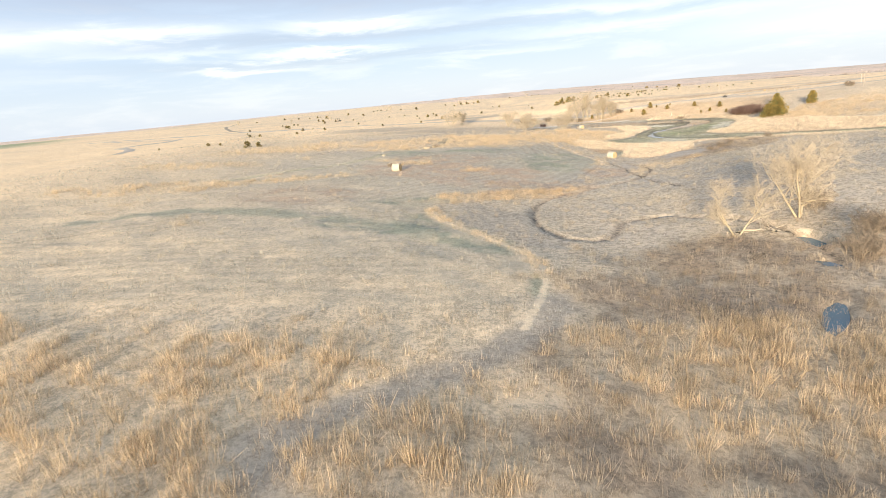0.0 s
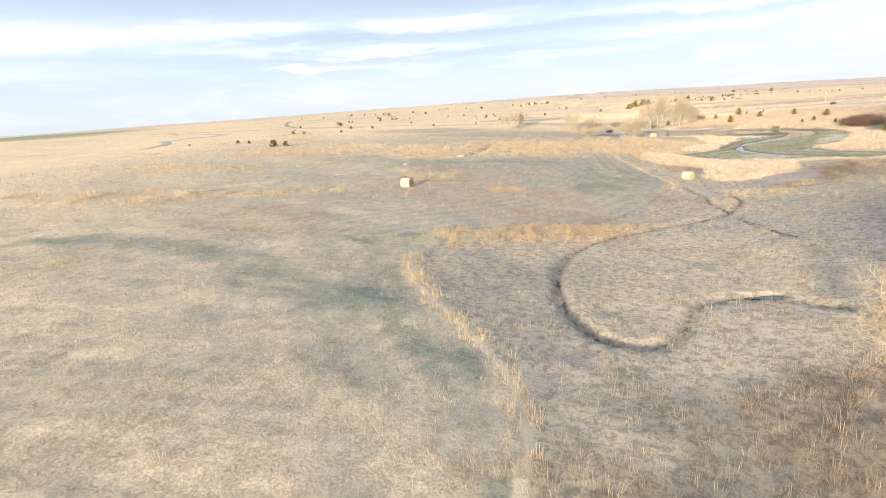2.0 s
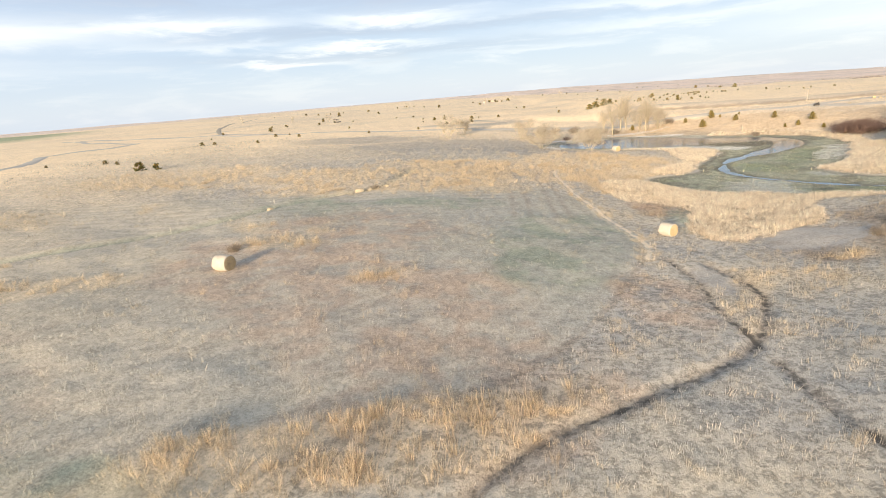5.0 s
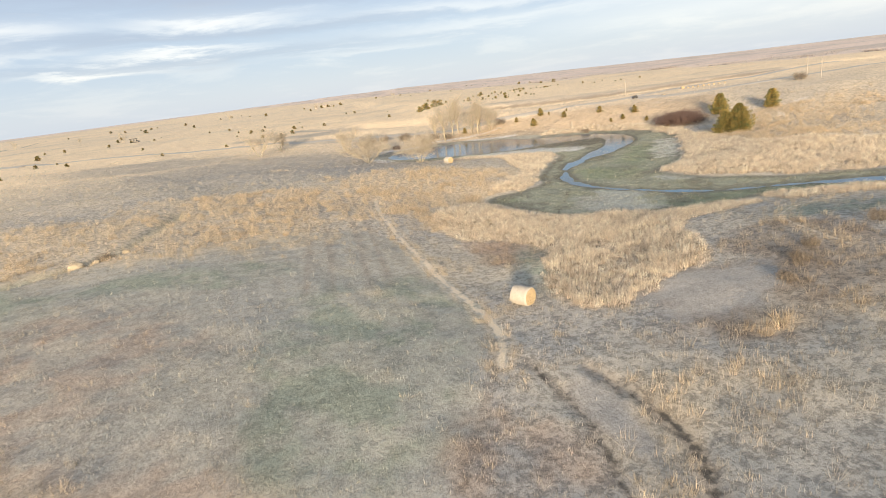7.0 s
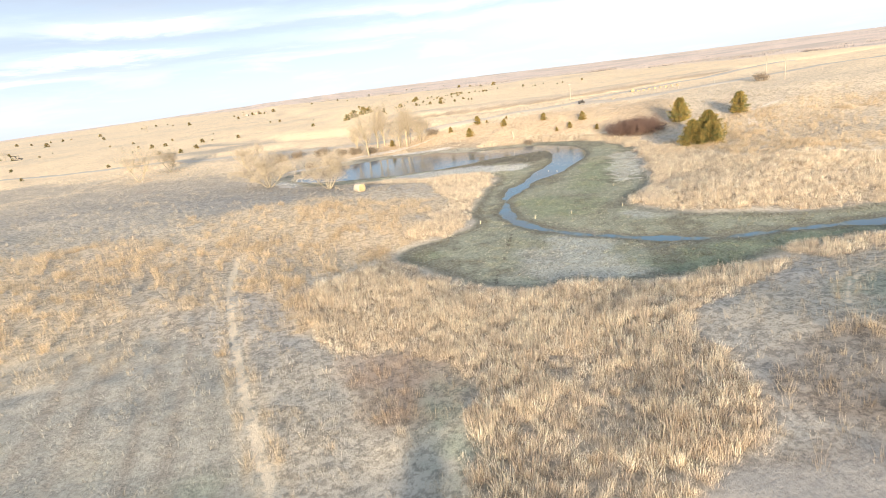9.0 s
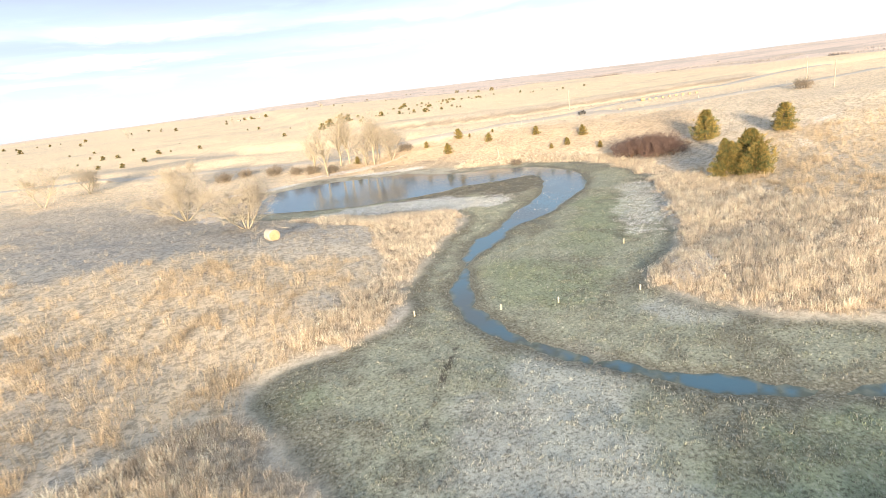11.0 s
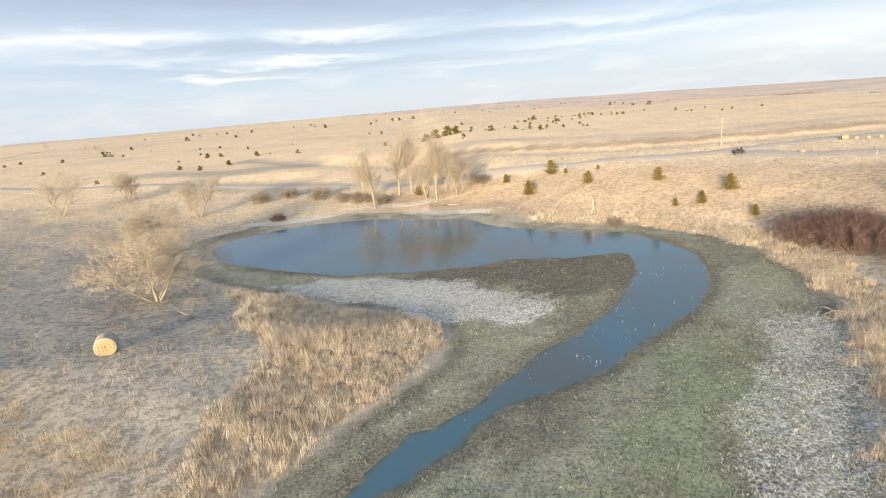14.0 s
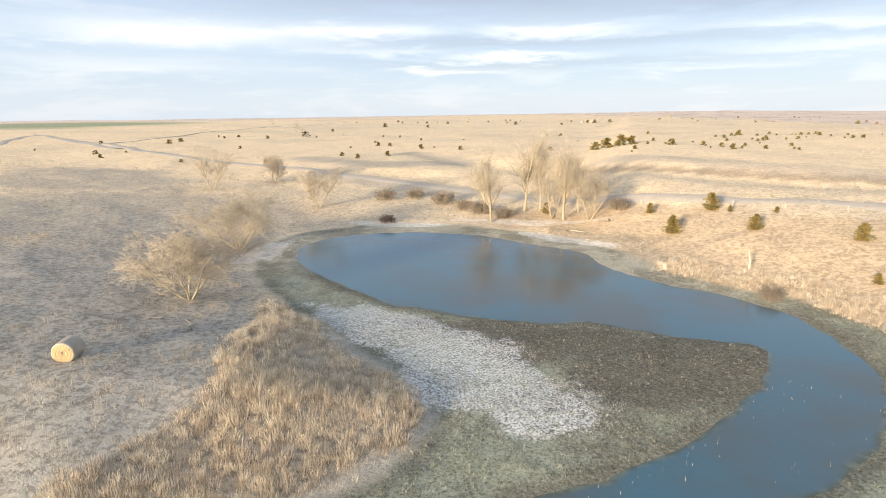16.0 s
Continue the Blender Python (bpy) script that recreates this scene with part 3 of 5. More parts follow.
# mown hay meadow west of the track
MOWN = smooth_ring([(-90, 27), (-30, 25.5), (-6, 24.4), (3, 24.8), (5.3, 30), (5, 34.8), (2.3, 39.4), (-0.9, 47.3), (-1.2, 52), (2, 55.6), (9, 61.2), (13.7, 65.1), (18.4, 71.3), (21.8, 78.5),
                    (24.5, 84), (23.6, 90.4), (22.8, 95.4), (21.9, 104), (16, 108), (4, 106), (-20, 100), (-90, 100)], 2)
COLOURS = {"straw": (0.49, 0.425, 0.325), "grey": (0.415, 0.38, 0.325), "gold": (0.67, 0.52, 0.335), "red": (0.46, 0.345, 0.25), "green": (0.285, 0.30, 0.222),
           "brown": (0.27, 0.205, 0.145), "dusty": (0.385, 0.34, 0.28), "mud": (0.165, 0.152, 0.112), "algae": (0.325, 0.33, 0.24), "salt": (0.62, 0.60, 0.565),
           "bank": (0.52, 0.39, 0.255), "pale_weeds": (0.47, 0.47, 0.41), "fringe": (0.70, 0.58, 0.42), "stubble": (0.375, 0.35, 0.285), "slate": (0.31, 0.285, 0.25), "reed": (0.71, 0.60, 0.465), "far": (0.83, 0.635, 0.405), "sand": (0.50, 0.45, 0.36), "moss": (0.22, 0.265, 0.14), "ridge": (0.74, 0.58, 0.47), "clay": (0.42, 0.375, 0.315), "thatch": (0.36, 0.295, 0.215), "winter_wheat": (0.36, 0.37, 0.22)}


# long darker bands over the far slopes: painted shade of hollows, the edge of a field, old lanes
BANDS = [(smooth_ring(line, 2, False), half, strength, name) for line, half, strength, name in (
    ([(54, 222), (65, 210), (79, 203.4), (92.4, 198), (112, 194.5), (150, 192)], 2.2, 0.75, "brown"),
    ([(58, 226), (76, 209), (90, 202), (108, 198), (150, 196)], 4.5, 0.6, "dusty"),
    ([(-2, 224), (20, 217), (31, 236), (13, 244)], 6, 0.7, "dusty"),
    ([(-102, 347), (-58, 306), (-43, 295)], 1.8, 0.5, "dusty"),
    ([(-106, 278), (-110, 320), (-123, 372), (-143, 446), (-237, 722)], 2.6, 0.6, "dusty"))]


def ridge_brow(x, y):
    """How far off the reddish upland begins, by bearing."""
    bearing = np.degrees(np.arctan2(x - 40, y - 100))
    return np.interp(bearing, [-60, -10, -5, 6, 17, 27, 37, 47, 60, 120], [2300, 2100, 1800, 805, 440, 360, 303, 240, 200, 180])


def blend(colour, mask, name):
    return colour + (np.array(COLOURS[name]) - colour) * mask[..., None]


def cover_of(x, y, basin, pond, creek):
    """What grows where: masks of each kind of cover."""
    c = {}
    meadow = step(basin, 0.0, 1.5)
    c["meadow"] = meadow
    for key, rows in (("green", GREEN), ("red", RED), ("gold", GOLD), ("brown", BROWN), ("dusty", DUSTY_SHADE)):
        c[key] = blobs(x, y, rows) * meadow
    worn_through = 0.25 + 0.75 * step(sines(x, y, 4.5, 43) + 0.8 * sines(x, y, 1.3, 44), -0.7, 0.6)
    for key in ("green", "red"):
        c[key] = c[key] * worn_through
    c["brown"] = c["brown"] * (0.45 + 0.55 * worn_through)
    c["flat"] = blobs(x, y, FLATS) * meadow
    c["mown"] = 1 - step(ring_distance(MOWN, x, y) + 0.3 * sines(x, y, 3, 45), -0.5, 0.5)
    inset = -ring_distance(MOWN, x, y)
    c["swath"] = c["mown"] * np.sin(inset * 4.2 + 0.8 * sines(x, y, 6, 46)) * (1 - step(inset, 9, 20))
    c["rough"] = (1 - c["mown"]) * meadow * (1 - 0.85 * step(np.hypot(x - 40, y - 100), 50, 120)) * (1 - c["flat"]) - 0.4 * c["flat"]
    patch = 0.6 * sines(x, y, 17, 41) + 0.5 * sines(x, y, 6, 42)
    c["gold"] = np.maximum(c["gold"], 0.75 * step(patch, 0.75, 1.25) * meadow)
    c["red"] = np.maximum(c["red"], 0.5 * step(-patch, 0.85, 1.3) * meadow)
    reeds = np.minimum(np.minimum(ring_distance(LEFT_BED, x, y), ring_distance(FRONT_BED, x, y)), ring_distance(RIGHT_BED, x, y))
    shore = np.maximum(np.abs(basin - 1.3) - 1.5, np.maximum(54 - x, 134 - y))
    arm = np.maximum(np.abs(basin - 1.2) - 1.4, np.maximum(55 - x, y - 101))
    reeds = np.minimum(reeds, np.minimum(shore, arm))
    c["reed"] = 1 - step(reeds + 0.5 * sines(x, y, 3.2, 51), -0.4, 0.4)
    c["salt"] = blobs(x, y, SALT) * step(pond, 0.4, 1.6) * (1 - 0.17 * step(x, 61, 65))
    track = np.minimum(np.minimum(line_distance(TRACK, x, y), line_distance(TRACK_SOUTH, x, y) + 0.02), line_distance(ARC_TRACK, x, y) + 0.1)
    c["track_distance"] = track
    c["track"] = 1 - step(track + 0.12 * sines(x, y, 2.2, 61), 0.12, 0.32)
    ditch_distance = line_distance(DITCH, x, y)
    worn = np.minimum(line_distance(HAY_ARC, x, y), line_distance(RUT, x, y))
    for w in WHEELS:
        worn = np.minimum(worn, line_distance(w, x, y))
    edge = line_distance(MOWN_EDGE, x, y) + 0.12 * sines(x, y, 2.0, 63)
    c["worn"] = np.maximum(0.45 * (1 - step(worn, 0.1, 0.4)), 0.6 * (1 - step(edge, 0.05, 0.4)))
    c["way"] = 1 - step(line_distance(OLD_WAY, x, y) + 0.35 * sines(x, y, 2.5, 62), 0.45, 1.2)
    c["rough"] = c["rough"] * (1 - c["way"])
    c["green"] = np.maximum(c["green"], 0.75 * (1 - step(line_distance(GREEN_BAND, x, y) + 0.9 * sines(x, y, 4, 47), 0.4, 2.4)))
    c["green"] = np.maximum(c["green"], 0.8 * (1 - step(line_distance(WEST_DITCH, x, y), 0.3, 1.3)))
    ditch_distance = np.minimum(ditch_distance, line_distance(SOUTH_DITCH, x, y))
    c["bed_distance"] = np.minimum(np.where(basin > 0.3, np.minimum(creek, ditch_distance - 0.04), 9), np.minimum(line_distance(SIDE_BROOK, x, y), line_distance(WEST_DITCH, x, y) + 0.1))
    c["fringe"] = (1 - step(np.abs(line_distance(TRACK_SOUTH, x, y) - 0.1) + 0.15 * sines(x, y, 2, 64), 0.08, 0.36)) * step(y, 24, 30)
    c["gold"] = np.maximum(c["gold"], 0.9 * step(track, 0.25, 0.4) * (1 - step(track, 0.5, 0.8)) * step(y, 26, 36))
    c["bare"] = np.maximum(1 - step(np.minimum(creek, ditch_distance + 0.15), 0.25, 0.55), np.zeros_like(x)) * step(basin, 0, 1)
    return c


def ground_tint(x, y, basin, pond, creek, c):
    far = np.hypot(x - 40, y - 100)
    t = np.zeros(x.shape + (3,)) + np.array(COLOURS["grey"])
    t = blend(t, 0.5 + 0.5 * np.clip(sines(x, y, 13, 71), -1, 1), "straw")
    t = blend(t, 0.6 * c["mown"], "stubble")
    # paler with distance: sun on upright far grass put into the tint
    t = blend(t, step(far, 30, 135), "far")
    t = t * (1 + 0.07 * c["swath"])[..., None]
    t = blend(t, 0.3 * step(far, 150, 420) * step(sines(x / 3, y, 60, 73), 0.3, 0.9), "straw")
    t = blend(t, 0.22 * step(far, 90, 200) * step(sines(x / 4, y, 22, 74) + 0.5 * sines(x / 2, y, 7, 75), 0.5, 1.0), "dusty")
    t = blend(t, 0.85 * blobs(x, y, BANK), "bank")
    for line, half, strength, name in BANDS:
        t = blend(t, strength * (1 - step(line_distance(line, x, y) + 0.6 * sines(x, y, 5, 76), 0.3 * half, half)), name)
    brow = ridge_brow(x, y)
    t = blend(t, 0.85 * step(far / brow + 0.04 * sines(x, y, 40, 77), 0.97, 1.06), "ridge")
    t = blend(t, 0.5 * step(far / brow, 1.0, 1.05) * step(sines(x, y, 45, 78), 0.0, 0.8), "dusty")
    for key, strength in (("dusty", 0.6), ("brown", 0.8), ("red", 0.8), ("green", 0.85)):
        t = blend(t, strength * c[key], key)
    t = blend(t, 0.55 * c["gold"], "gold")
    t = blend(t, 0.8 * c["fringe"], "fringe")
    t = blend(t, 0.95 * c["flat"], "clay")
    t = blend(t, 0.8 * c["reed"], "thatch")
    t = blend(t, 0.7 * c["worn"], "brown")
    t = blend(t, 0.6 * c["way"], "slate")
    t = blend(t, 0.45 * c["bare"], "brown")
    wet = 1 - step(basin, -0.6, 0.4)
    t = blend(t, wet, "algae")
    t = blend(t, 0.75 * wet * step(y, 156, 166) * (1 - step(x, 64, 77)), "sand")
    t = blend(t, 0.5 * wet * blobs(x, y, MOSS), "moss")
    t = blend(t, wet * blobs(x, y, DARK_MUD), "mud")
    t = blend(t, wet * step(sines(x, y, 6, 81) + 0.7 * sines(x, y, 1.6, 82), -0.1, 0.9) * 0.6, "mud")
    t = blend(t, 0.7 * wet * blobs(x, y, PALE_WEEDS), "pale_weeds")
    t = blend(t, wet * np.maximum(1 - step(pond, 0.2, 1.3), 1 - step(-basin, 0.2, 1.4)) * 0.8 * (1 - 0.85 * step(y, 156, 165) * (1 - step(x, 64, 77))), "mud")
    wheat = step(far, 420, 520) * (1 - step(far, 900, 1000)) * step(-np.degrees(np.arctan2(x, y)), 33, 36)
    return blend(t, wheat, "winter_wheat")


def axis(low, near0, near1, high, fine, grow=1.09):
    v = [near0]
    s = fine
    while v[-1] > low:
        s *= grow
        v.append(v[-1] - s)
    v = v[::-1] + list(np.arange(near0 + fine, near1, fine))
    s = fine
    while v[-1] < high:
        s *= grow
        v.append(v[-1] + s)
    return np.array(v)


def finer(values, low, high, fine):
    return np.concatenate([values[values < low], np.arange(low, high, fine), values[values > high]])


XS, YS = finer(axis(-3600, -34, 100, 3600, 0.5), -2, 48, 0.34), finer(axis(-700, 4, 192, 3650, 0.5), 22, 120, 0.34)
GX, GY = np.meshgrid(XS, YS)
FIELD = {}
FIELD["z"], FIELD["basin"], FIELD["pond"], FIELD["creek"] = land(GX, GY)
COVER = cover_of(GX, GY, FIELD["basin"], FIELD["pond"], FIELD["creek"])
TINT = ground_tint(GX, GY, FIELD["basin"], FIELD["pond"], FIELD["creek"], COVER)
FIELD = {key: value.astype(np.float32) for key, value in FIELD.items()}


def at_ground(x, y, with_cover=True):
    """Height, the three distances and the cover at places, read off the ground's own net."""
    x, y = np.asarray(x, float), np.asarray(y, float)
    i = np.clip(np.searchsorted(XS, x) - 1, 0, len(XS) - 2)
    j = np.clip(np.searchsorted(YS, y) - 1, 0, len(YS) - 2)
    u, v = (x - XS[i]) / (XS[i + 1] - XS[i]), (y - YS[j]) / (YS[j + 1] - YS[j])

    def read(a):
        return (a[j, i] * (1 - u) + a[j, i + 1] * u) * (1 - v) + (a[j + 1, i] * (1 - u) + a[j + 1, i + 1] * u) * v
    z, basin, pond, creek = (read(FIELD[key]) for key in ("z", "basin", "pond", "creek"))
    return (z, basin, pond, creek, {key: read(a) for key, a in COVER.items()}) if with_cover else (z, basin, pond, creek)


def ground_z(x, y):
    return float(at_ground(np.array([x]), np.array([y]), False)[0][0])


def build_ground():
    h, w = GX.shape
    i = np.arange(w * h).reshape(h, w)
    faces = np.stack([i[:-1, :-1], i[:-1, 1:], i[1:, 1:], i[1:, :-1]], -1).reshape(-1, 4)
    fields = {key: COVER[key] for key in ("salt", "bed_distance", "track_distance", "rough")}
    fields["wet"] = 1 - step(FIELD["basin"], -0.5, 0.3)
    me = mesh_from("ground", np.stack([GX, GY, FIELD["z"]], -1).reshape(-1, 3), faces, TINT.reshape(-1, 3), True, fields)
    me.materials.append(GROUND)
    return tagged(new("ground", me), "rolling dry prairie ground with mud basin and winding creek bed", "ground", kind="structure")


build_ground()


def water_sheet(name, cx, cy, rx, ry, turn, label, sides=28):
    """A level rounded sheet of water."""
    bm = bmesh.new()
    place = pose(cx, cy, WATER, 0, 0, turn)
    bm.faces.new([bm.verts.new(place @ Vector((1.15 * rx * math.cos(6.28319 * i / sides), 1.15 * ry * math.sin(6.28319 * i / sides), 0))) for i in range(sides)])
    me = bpy.data.meshes.new(name)
    bm.to_mesh(me)
    bm.free()
    me.attributes.new("depth", "FLOAT", "POINT").data.foreach_set("value", [0.05] * sides)
    me.materials.append(WATER_SURFACE)
    return tagged(new(name, me), label, "water", kind="structure")


def pond_sheet():
    """The pond's level sheet, which knows how deep the bed lies below it."""
    xs, ys = np.arange(26, 100, 0.5), np.arange(80, 184, 0.5)
    gx, gy = np.meshgrid(xs, ys)
    z, basin, pond, creek = land(gx, gy)
    i = np.arange(gx.size).reshape(gx.shape)
    faces = np.stack([i[:-1, :-1], i[:-1, 1:], i[1:, 1:], i[1:, :-1]], -1)[(pond < 1.5)[:-1, :-1]]
    me = mesh_from("water", np.stack([gx, gy, np.full(gx.shape, WATER)], -1).reshape(-1, 3), faces, smooth=True, fields={"depth": np.maximum(WATER - z, 0)})
    me.materials.append(WATER_SURFACE)
    return tagged(new("water", me), "still blue-grey pond water with a winding outlet channel", "water", kind="structure")


pond_sheet()
for k, pool in enumerate(POOLS):
    water_sheet("water_pool_%d" % (k + 1), *pool, "small dark pool of water in the creek bed")

# ---- grass and reeds ----
FLIGHT = np.array([(0, 0), (7, 25), (13, 46), (17, 59), (26, 76), (40, 96), (51, 110), (61, 123)], float)


def scatter(rng, n, box, weight):
    """Up to n places in the box, kept by weight(x, y, z, basin, pond, creek, cover) of 0 to 1."""
    x, y = rng.uniform(box[0], box[2], n), rng.uniform(box[1], box[3], n)
    z, basin, pond, creek, c = at_ground(x, y)
    keep = rng.uniform(0, 1, n) < weight(x, y, z, basin, pond, creek, c)
    return x[keep], y[keep], z[keep], {k: v[keep] for k, v in c.items()}, basin[keep], pond[keep]


def nearness(x, y, reach, power=1.3):
    return np.clip(reach / np.maximum(line_distance(FLIGHT, x, y) + 8, 1), 0, 1) ** power


def blades(name, rng, x, y, z, tall, wide, tint, label, lean=0.35, category="grass", fan=None):
    """One object of many upright blades, a tapering triangle each, that lean at random or along fan."""
    n = len(x)
    a = rng.uniform(0, 6.283, n)
    dx, dy = np.cos(a) * wide / 2, np.sin(a) * wide / 2
    la, lr = rng.uniform(0, 6.283, n) if fan is None else fan + rng.normal(0, 0.4, n), np.abs(rng.normal(0, lean, n)) * tall
    tipx, tipy = x + np.cos(la) * lr, y + np.sin(la) * lr
    base = z - 0.03
    v = np.stack([np.stack([x - dx, y - dy, base], -1), np.stack([x + dx, y + dy, base], -1), np.stack([tipx, tipy, z + tall], -1)], 1)
    f = np.arange(3 * n).reshape(n, 3)
    # shade at the roots put into the tint: darker feet, brighter tips
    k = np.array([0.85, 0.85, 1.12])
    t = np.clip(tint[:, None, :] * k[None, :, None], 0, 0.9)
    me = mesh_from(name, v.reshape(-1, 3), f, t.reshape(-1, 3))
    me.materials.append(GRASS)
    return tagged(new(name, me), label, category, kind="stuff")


def plant_tint(rng, c, n, strength=0.8, count=1, contrast=0.3):
    """Colours for n plants; every count of them in a row stand in one tuft and share its shade."""
    tufts = n // count
    if count > 1:
        first = {key: v[::count] for key, v in c.items()}
        each = np.repeat(plant_tint(rng, first, tufts, strength, 1, contrast), count, 0)
        return each * rng.uniform(0.82, 1.2, n)[:, None]
    t = np.zeros((n, 3)) + np.array(COLOURS["straw"])
    t = blend(t, rng.uniform(0, 1, n) * 0.9, "grey")
    t = blend(t, 0.6 * c["mown"], "stubble")
    for key in ("dusty", "brown", "red", "green", "gold", "reed", "fringe"):
        t = blend(t, strength * c[key] * rng.uniform(0.5, 1, n), key)
    return t * rng.uniform(1 - contrast, 1 + contrast, n)[:, None]


def clustered(rng, x, y, z, c, extra, count, spread):
    """Each place becomes a tuft of several blades."""
    i = np.repeat(np.arange(len(x)), count)
    ox, oy = rng.normal(0, spread, len(i)), rng.normal(0, spread, len(i))
    cover = {k: v[i] for k, v in c.items()}
    lean = rng.uniform(0, 6.283, len(x))[i]
    cover["fan"] = np.arctan2(oy + 0.8 * spread * np.sin(lean), ox + 0.8 * spread * np.cos(lean))
    return x[i] + ox, y[i] + oy, z[i], cover, extra[i]


def short_grass():
    rng = np.random.RandomState(2)

    def weight(x, y, z, basin, pond, creek, c):
        tuft = 0.2 + 0.8 * step(sines(x, y, 1.0, 93) + 0.7 * sines(x, y, 3.4, 94), -0.3, 0.8)
        return nearness(x, y, 22) * tuft * step(basin, 0, 0.8) * (1 - 0.85 * c["bare"]) * (1 - 0.9 * c["track"]) * (1 - 0.45 * c["dusty"]) * (1 - 0.93 * c["flat"]) * (1 - 0.7 * c["worn"]) * (y > 3)

    x, y, z, c, b, p = scatter(rng, 330000, (-70, 3, 105, 200), weight)
    size = rng.uniform(0.7, 1.5, len(x)) * (1 + 0.012 * line_distance(FLIGHT, x, y))
    x, y, z, c, size = clustered(rng, x, y, z, c, size, 6, 0.09)
    n = len(x)
    tall = 0.14 * size * rng.uniform(0.6, 1.4, n) * (1 - 0.35 * c["green"]) * (1 + 0.5 * c["gold"])
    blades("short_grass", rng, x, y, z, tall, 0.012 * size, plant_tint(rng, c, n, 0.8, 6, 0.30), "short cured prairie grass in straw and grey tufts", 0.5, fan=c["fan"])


def tall_grass():
    rng = np.random.RandomState(3)

    def weight(x, y, z, basin, pond, creek, c):
        clump = step(sines(x, y, 2.3, 91) + 0.8 * sines(x, y, 7, 92), 0.0, 1.0)
        fine = 0.35 + 0.65 * step(sines(x, y, 0.9, 98), -0.2, 0.6)
        w = 1.2 * c["fringe"] + 0.55 * (1 - step(y, 18, 30)) * c["rough"] * (0.4 + 0.6 * clump) + 0.07 * clump + 0.27 * c["rough"] * (0.35 + 0.65 * clump) + 1.0 * c["gold"] * (0.2 + 0.8 * clump) + 0.40 * c["brown"] * (0.4 + 0.6 * clump) + 0.12 * c["red"] * clump
        w = w * (1 - 0.9 * c["green"]) * (1 - 0.6 * c["dusty"]) * (1 - 0.97 * c["flat"]) * (1 - c["bare"]) * (1 - c["track"] * (1 - c["fringe"])) * (1 - c["worn"]) * (1 - 0.95 * c["way"])
        return w * fine * nearness(x, y, 28) * step(basin, 0, 1) * (y > 3)

    x, y, z, c, b, p = scatter(rng, 620000, (-60, 3, 110, 205), weight)
    size = rng.uniform(0.6, 1.6, len(x)) * (0.85 + 0.35 * c["gold"] + 0.2 * c["brown"])
    pale = rng.uniform(0.0, 0.55, len(x))
    x, y, z, c, size = clustered(rng, x, y, z, c, size, 18, 0.12)
    n = len(x)
    tall = 0.30 * size * rng.uniform(0.6, 1.3, n)
    t = plant_tint(rng, c, n, 0.85, 18, 0.28)
    t = t + (np.array(COLOURS["gold"]) * 0.98 - t) * (np.repeat(pale, 18) * (1 - 0.7 * c["brown"]))[:, None]
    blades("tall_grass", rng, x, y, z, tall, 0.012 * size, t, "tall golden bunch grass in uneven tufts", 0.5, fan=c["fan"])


def reeds():
    rng = np.random.RandomState(4)

    def weight(x, y, z, basin, pond, creek, c):
        return c["reed"] * (0.35 + 0.65 * nearness(x, y, 45)) * (0.55 + 0.45 * step(sines(x, y, 0.9, 95) + 0.4 * sines(x, y, 4, 96), -0.4, 0.6))

    x, y, z, c, b, p = scatter(rng, 215000, (24, 84, 104, 172), weight)
    size = rng.uniform(0.6, 1.4, len(x)) * (0.82 + 0.22 * np.clip(sines(x, y, 5, 60), -1, 1)) * (0.55 + 0.45 * step(c["reed"], 0.3, 0.95))
    m = len(x)
    t = np.zeros((m, 3)) + np.array(COLOURS["reed"])
    t = blend(t, (rng.uniform(0, 1, m) < 0.22) * rng.uniform(0.3, 0.9, m), "brown")
    t = blend(t, (rng.uniform(0, 1, m) < 0.25) * 0.6, "dusty")
    t = blend(t, 0.15 * rng.uniform(0, 1, m), "gold") * rng.uniform(0.82, 1.45, m)[:, None]
    x, y, z, c, size = clustered(rng, x, y, z, c, size, 20, 0.08)
    n = len(x)
    t = np.repeat(t, 20, 0) * rng.uniform(0.85, 1.2, n)[:, None]
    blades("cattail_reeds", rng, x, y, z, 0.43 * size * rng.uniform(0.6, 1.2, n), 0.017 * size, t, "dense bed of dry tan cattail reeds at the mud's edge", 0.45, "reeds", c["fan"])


def mud_plants():
    rng = np.random.RandomState(5)

    def weight(x, y, z, basin, pond, creek, c):
        return step(-basin, 0.0, 0.6) * step(pond, 0.1, 0.7) * nearness(x, y, 36) * (0.15 + 0.85 * step(sines(x, y, 1.1, 97) + 0.5 * sines(x, y, 3.1, 90), -0.3, 0.7))

    x, y, z, c, b, p = scatter(rng, 520000, (26, 84, 98, 186), weight)
    m = len(x)
    t = ground_tint(x, y, b, p, np.full(m, 9.0), c)
    t = blend(t, 0.6 * (rng.uniform(0, 1, m) < 0.4), "grey")
    t = blend(t, c["salt"] * rng.uniform(0.3, 1, m), "salt") * rng.uniform(0.45, 1.6, m)[:, None]
    x, y, z, c, size = clustered(rng, x, y, z, c, rng.uniform(0.6, 1.5, m), 4, 0.06)
    n = len(x)
    t = np.repeat(t, 4, 0) * rng.uniform(0.85, 1.15, n)[:, None]
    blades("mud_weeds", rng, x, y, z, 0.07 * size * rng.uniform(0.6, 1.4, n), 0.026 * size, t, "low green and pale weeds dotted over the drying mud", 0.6)


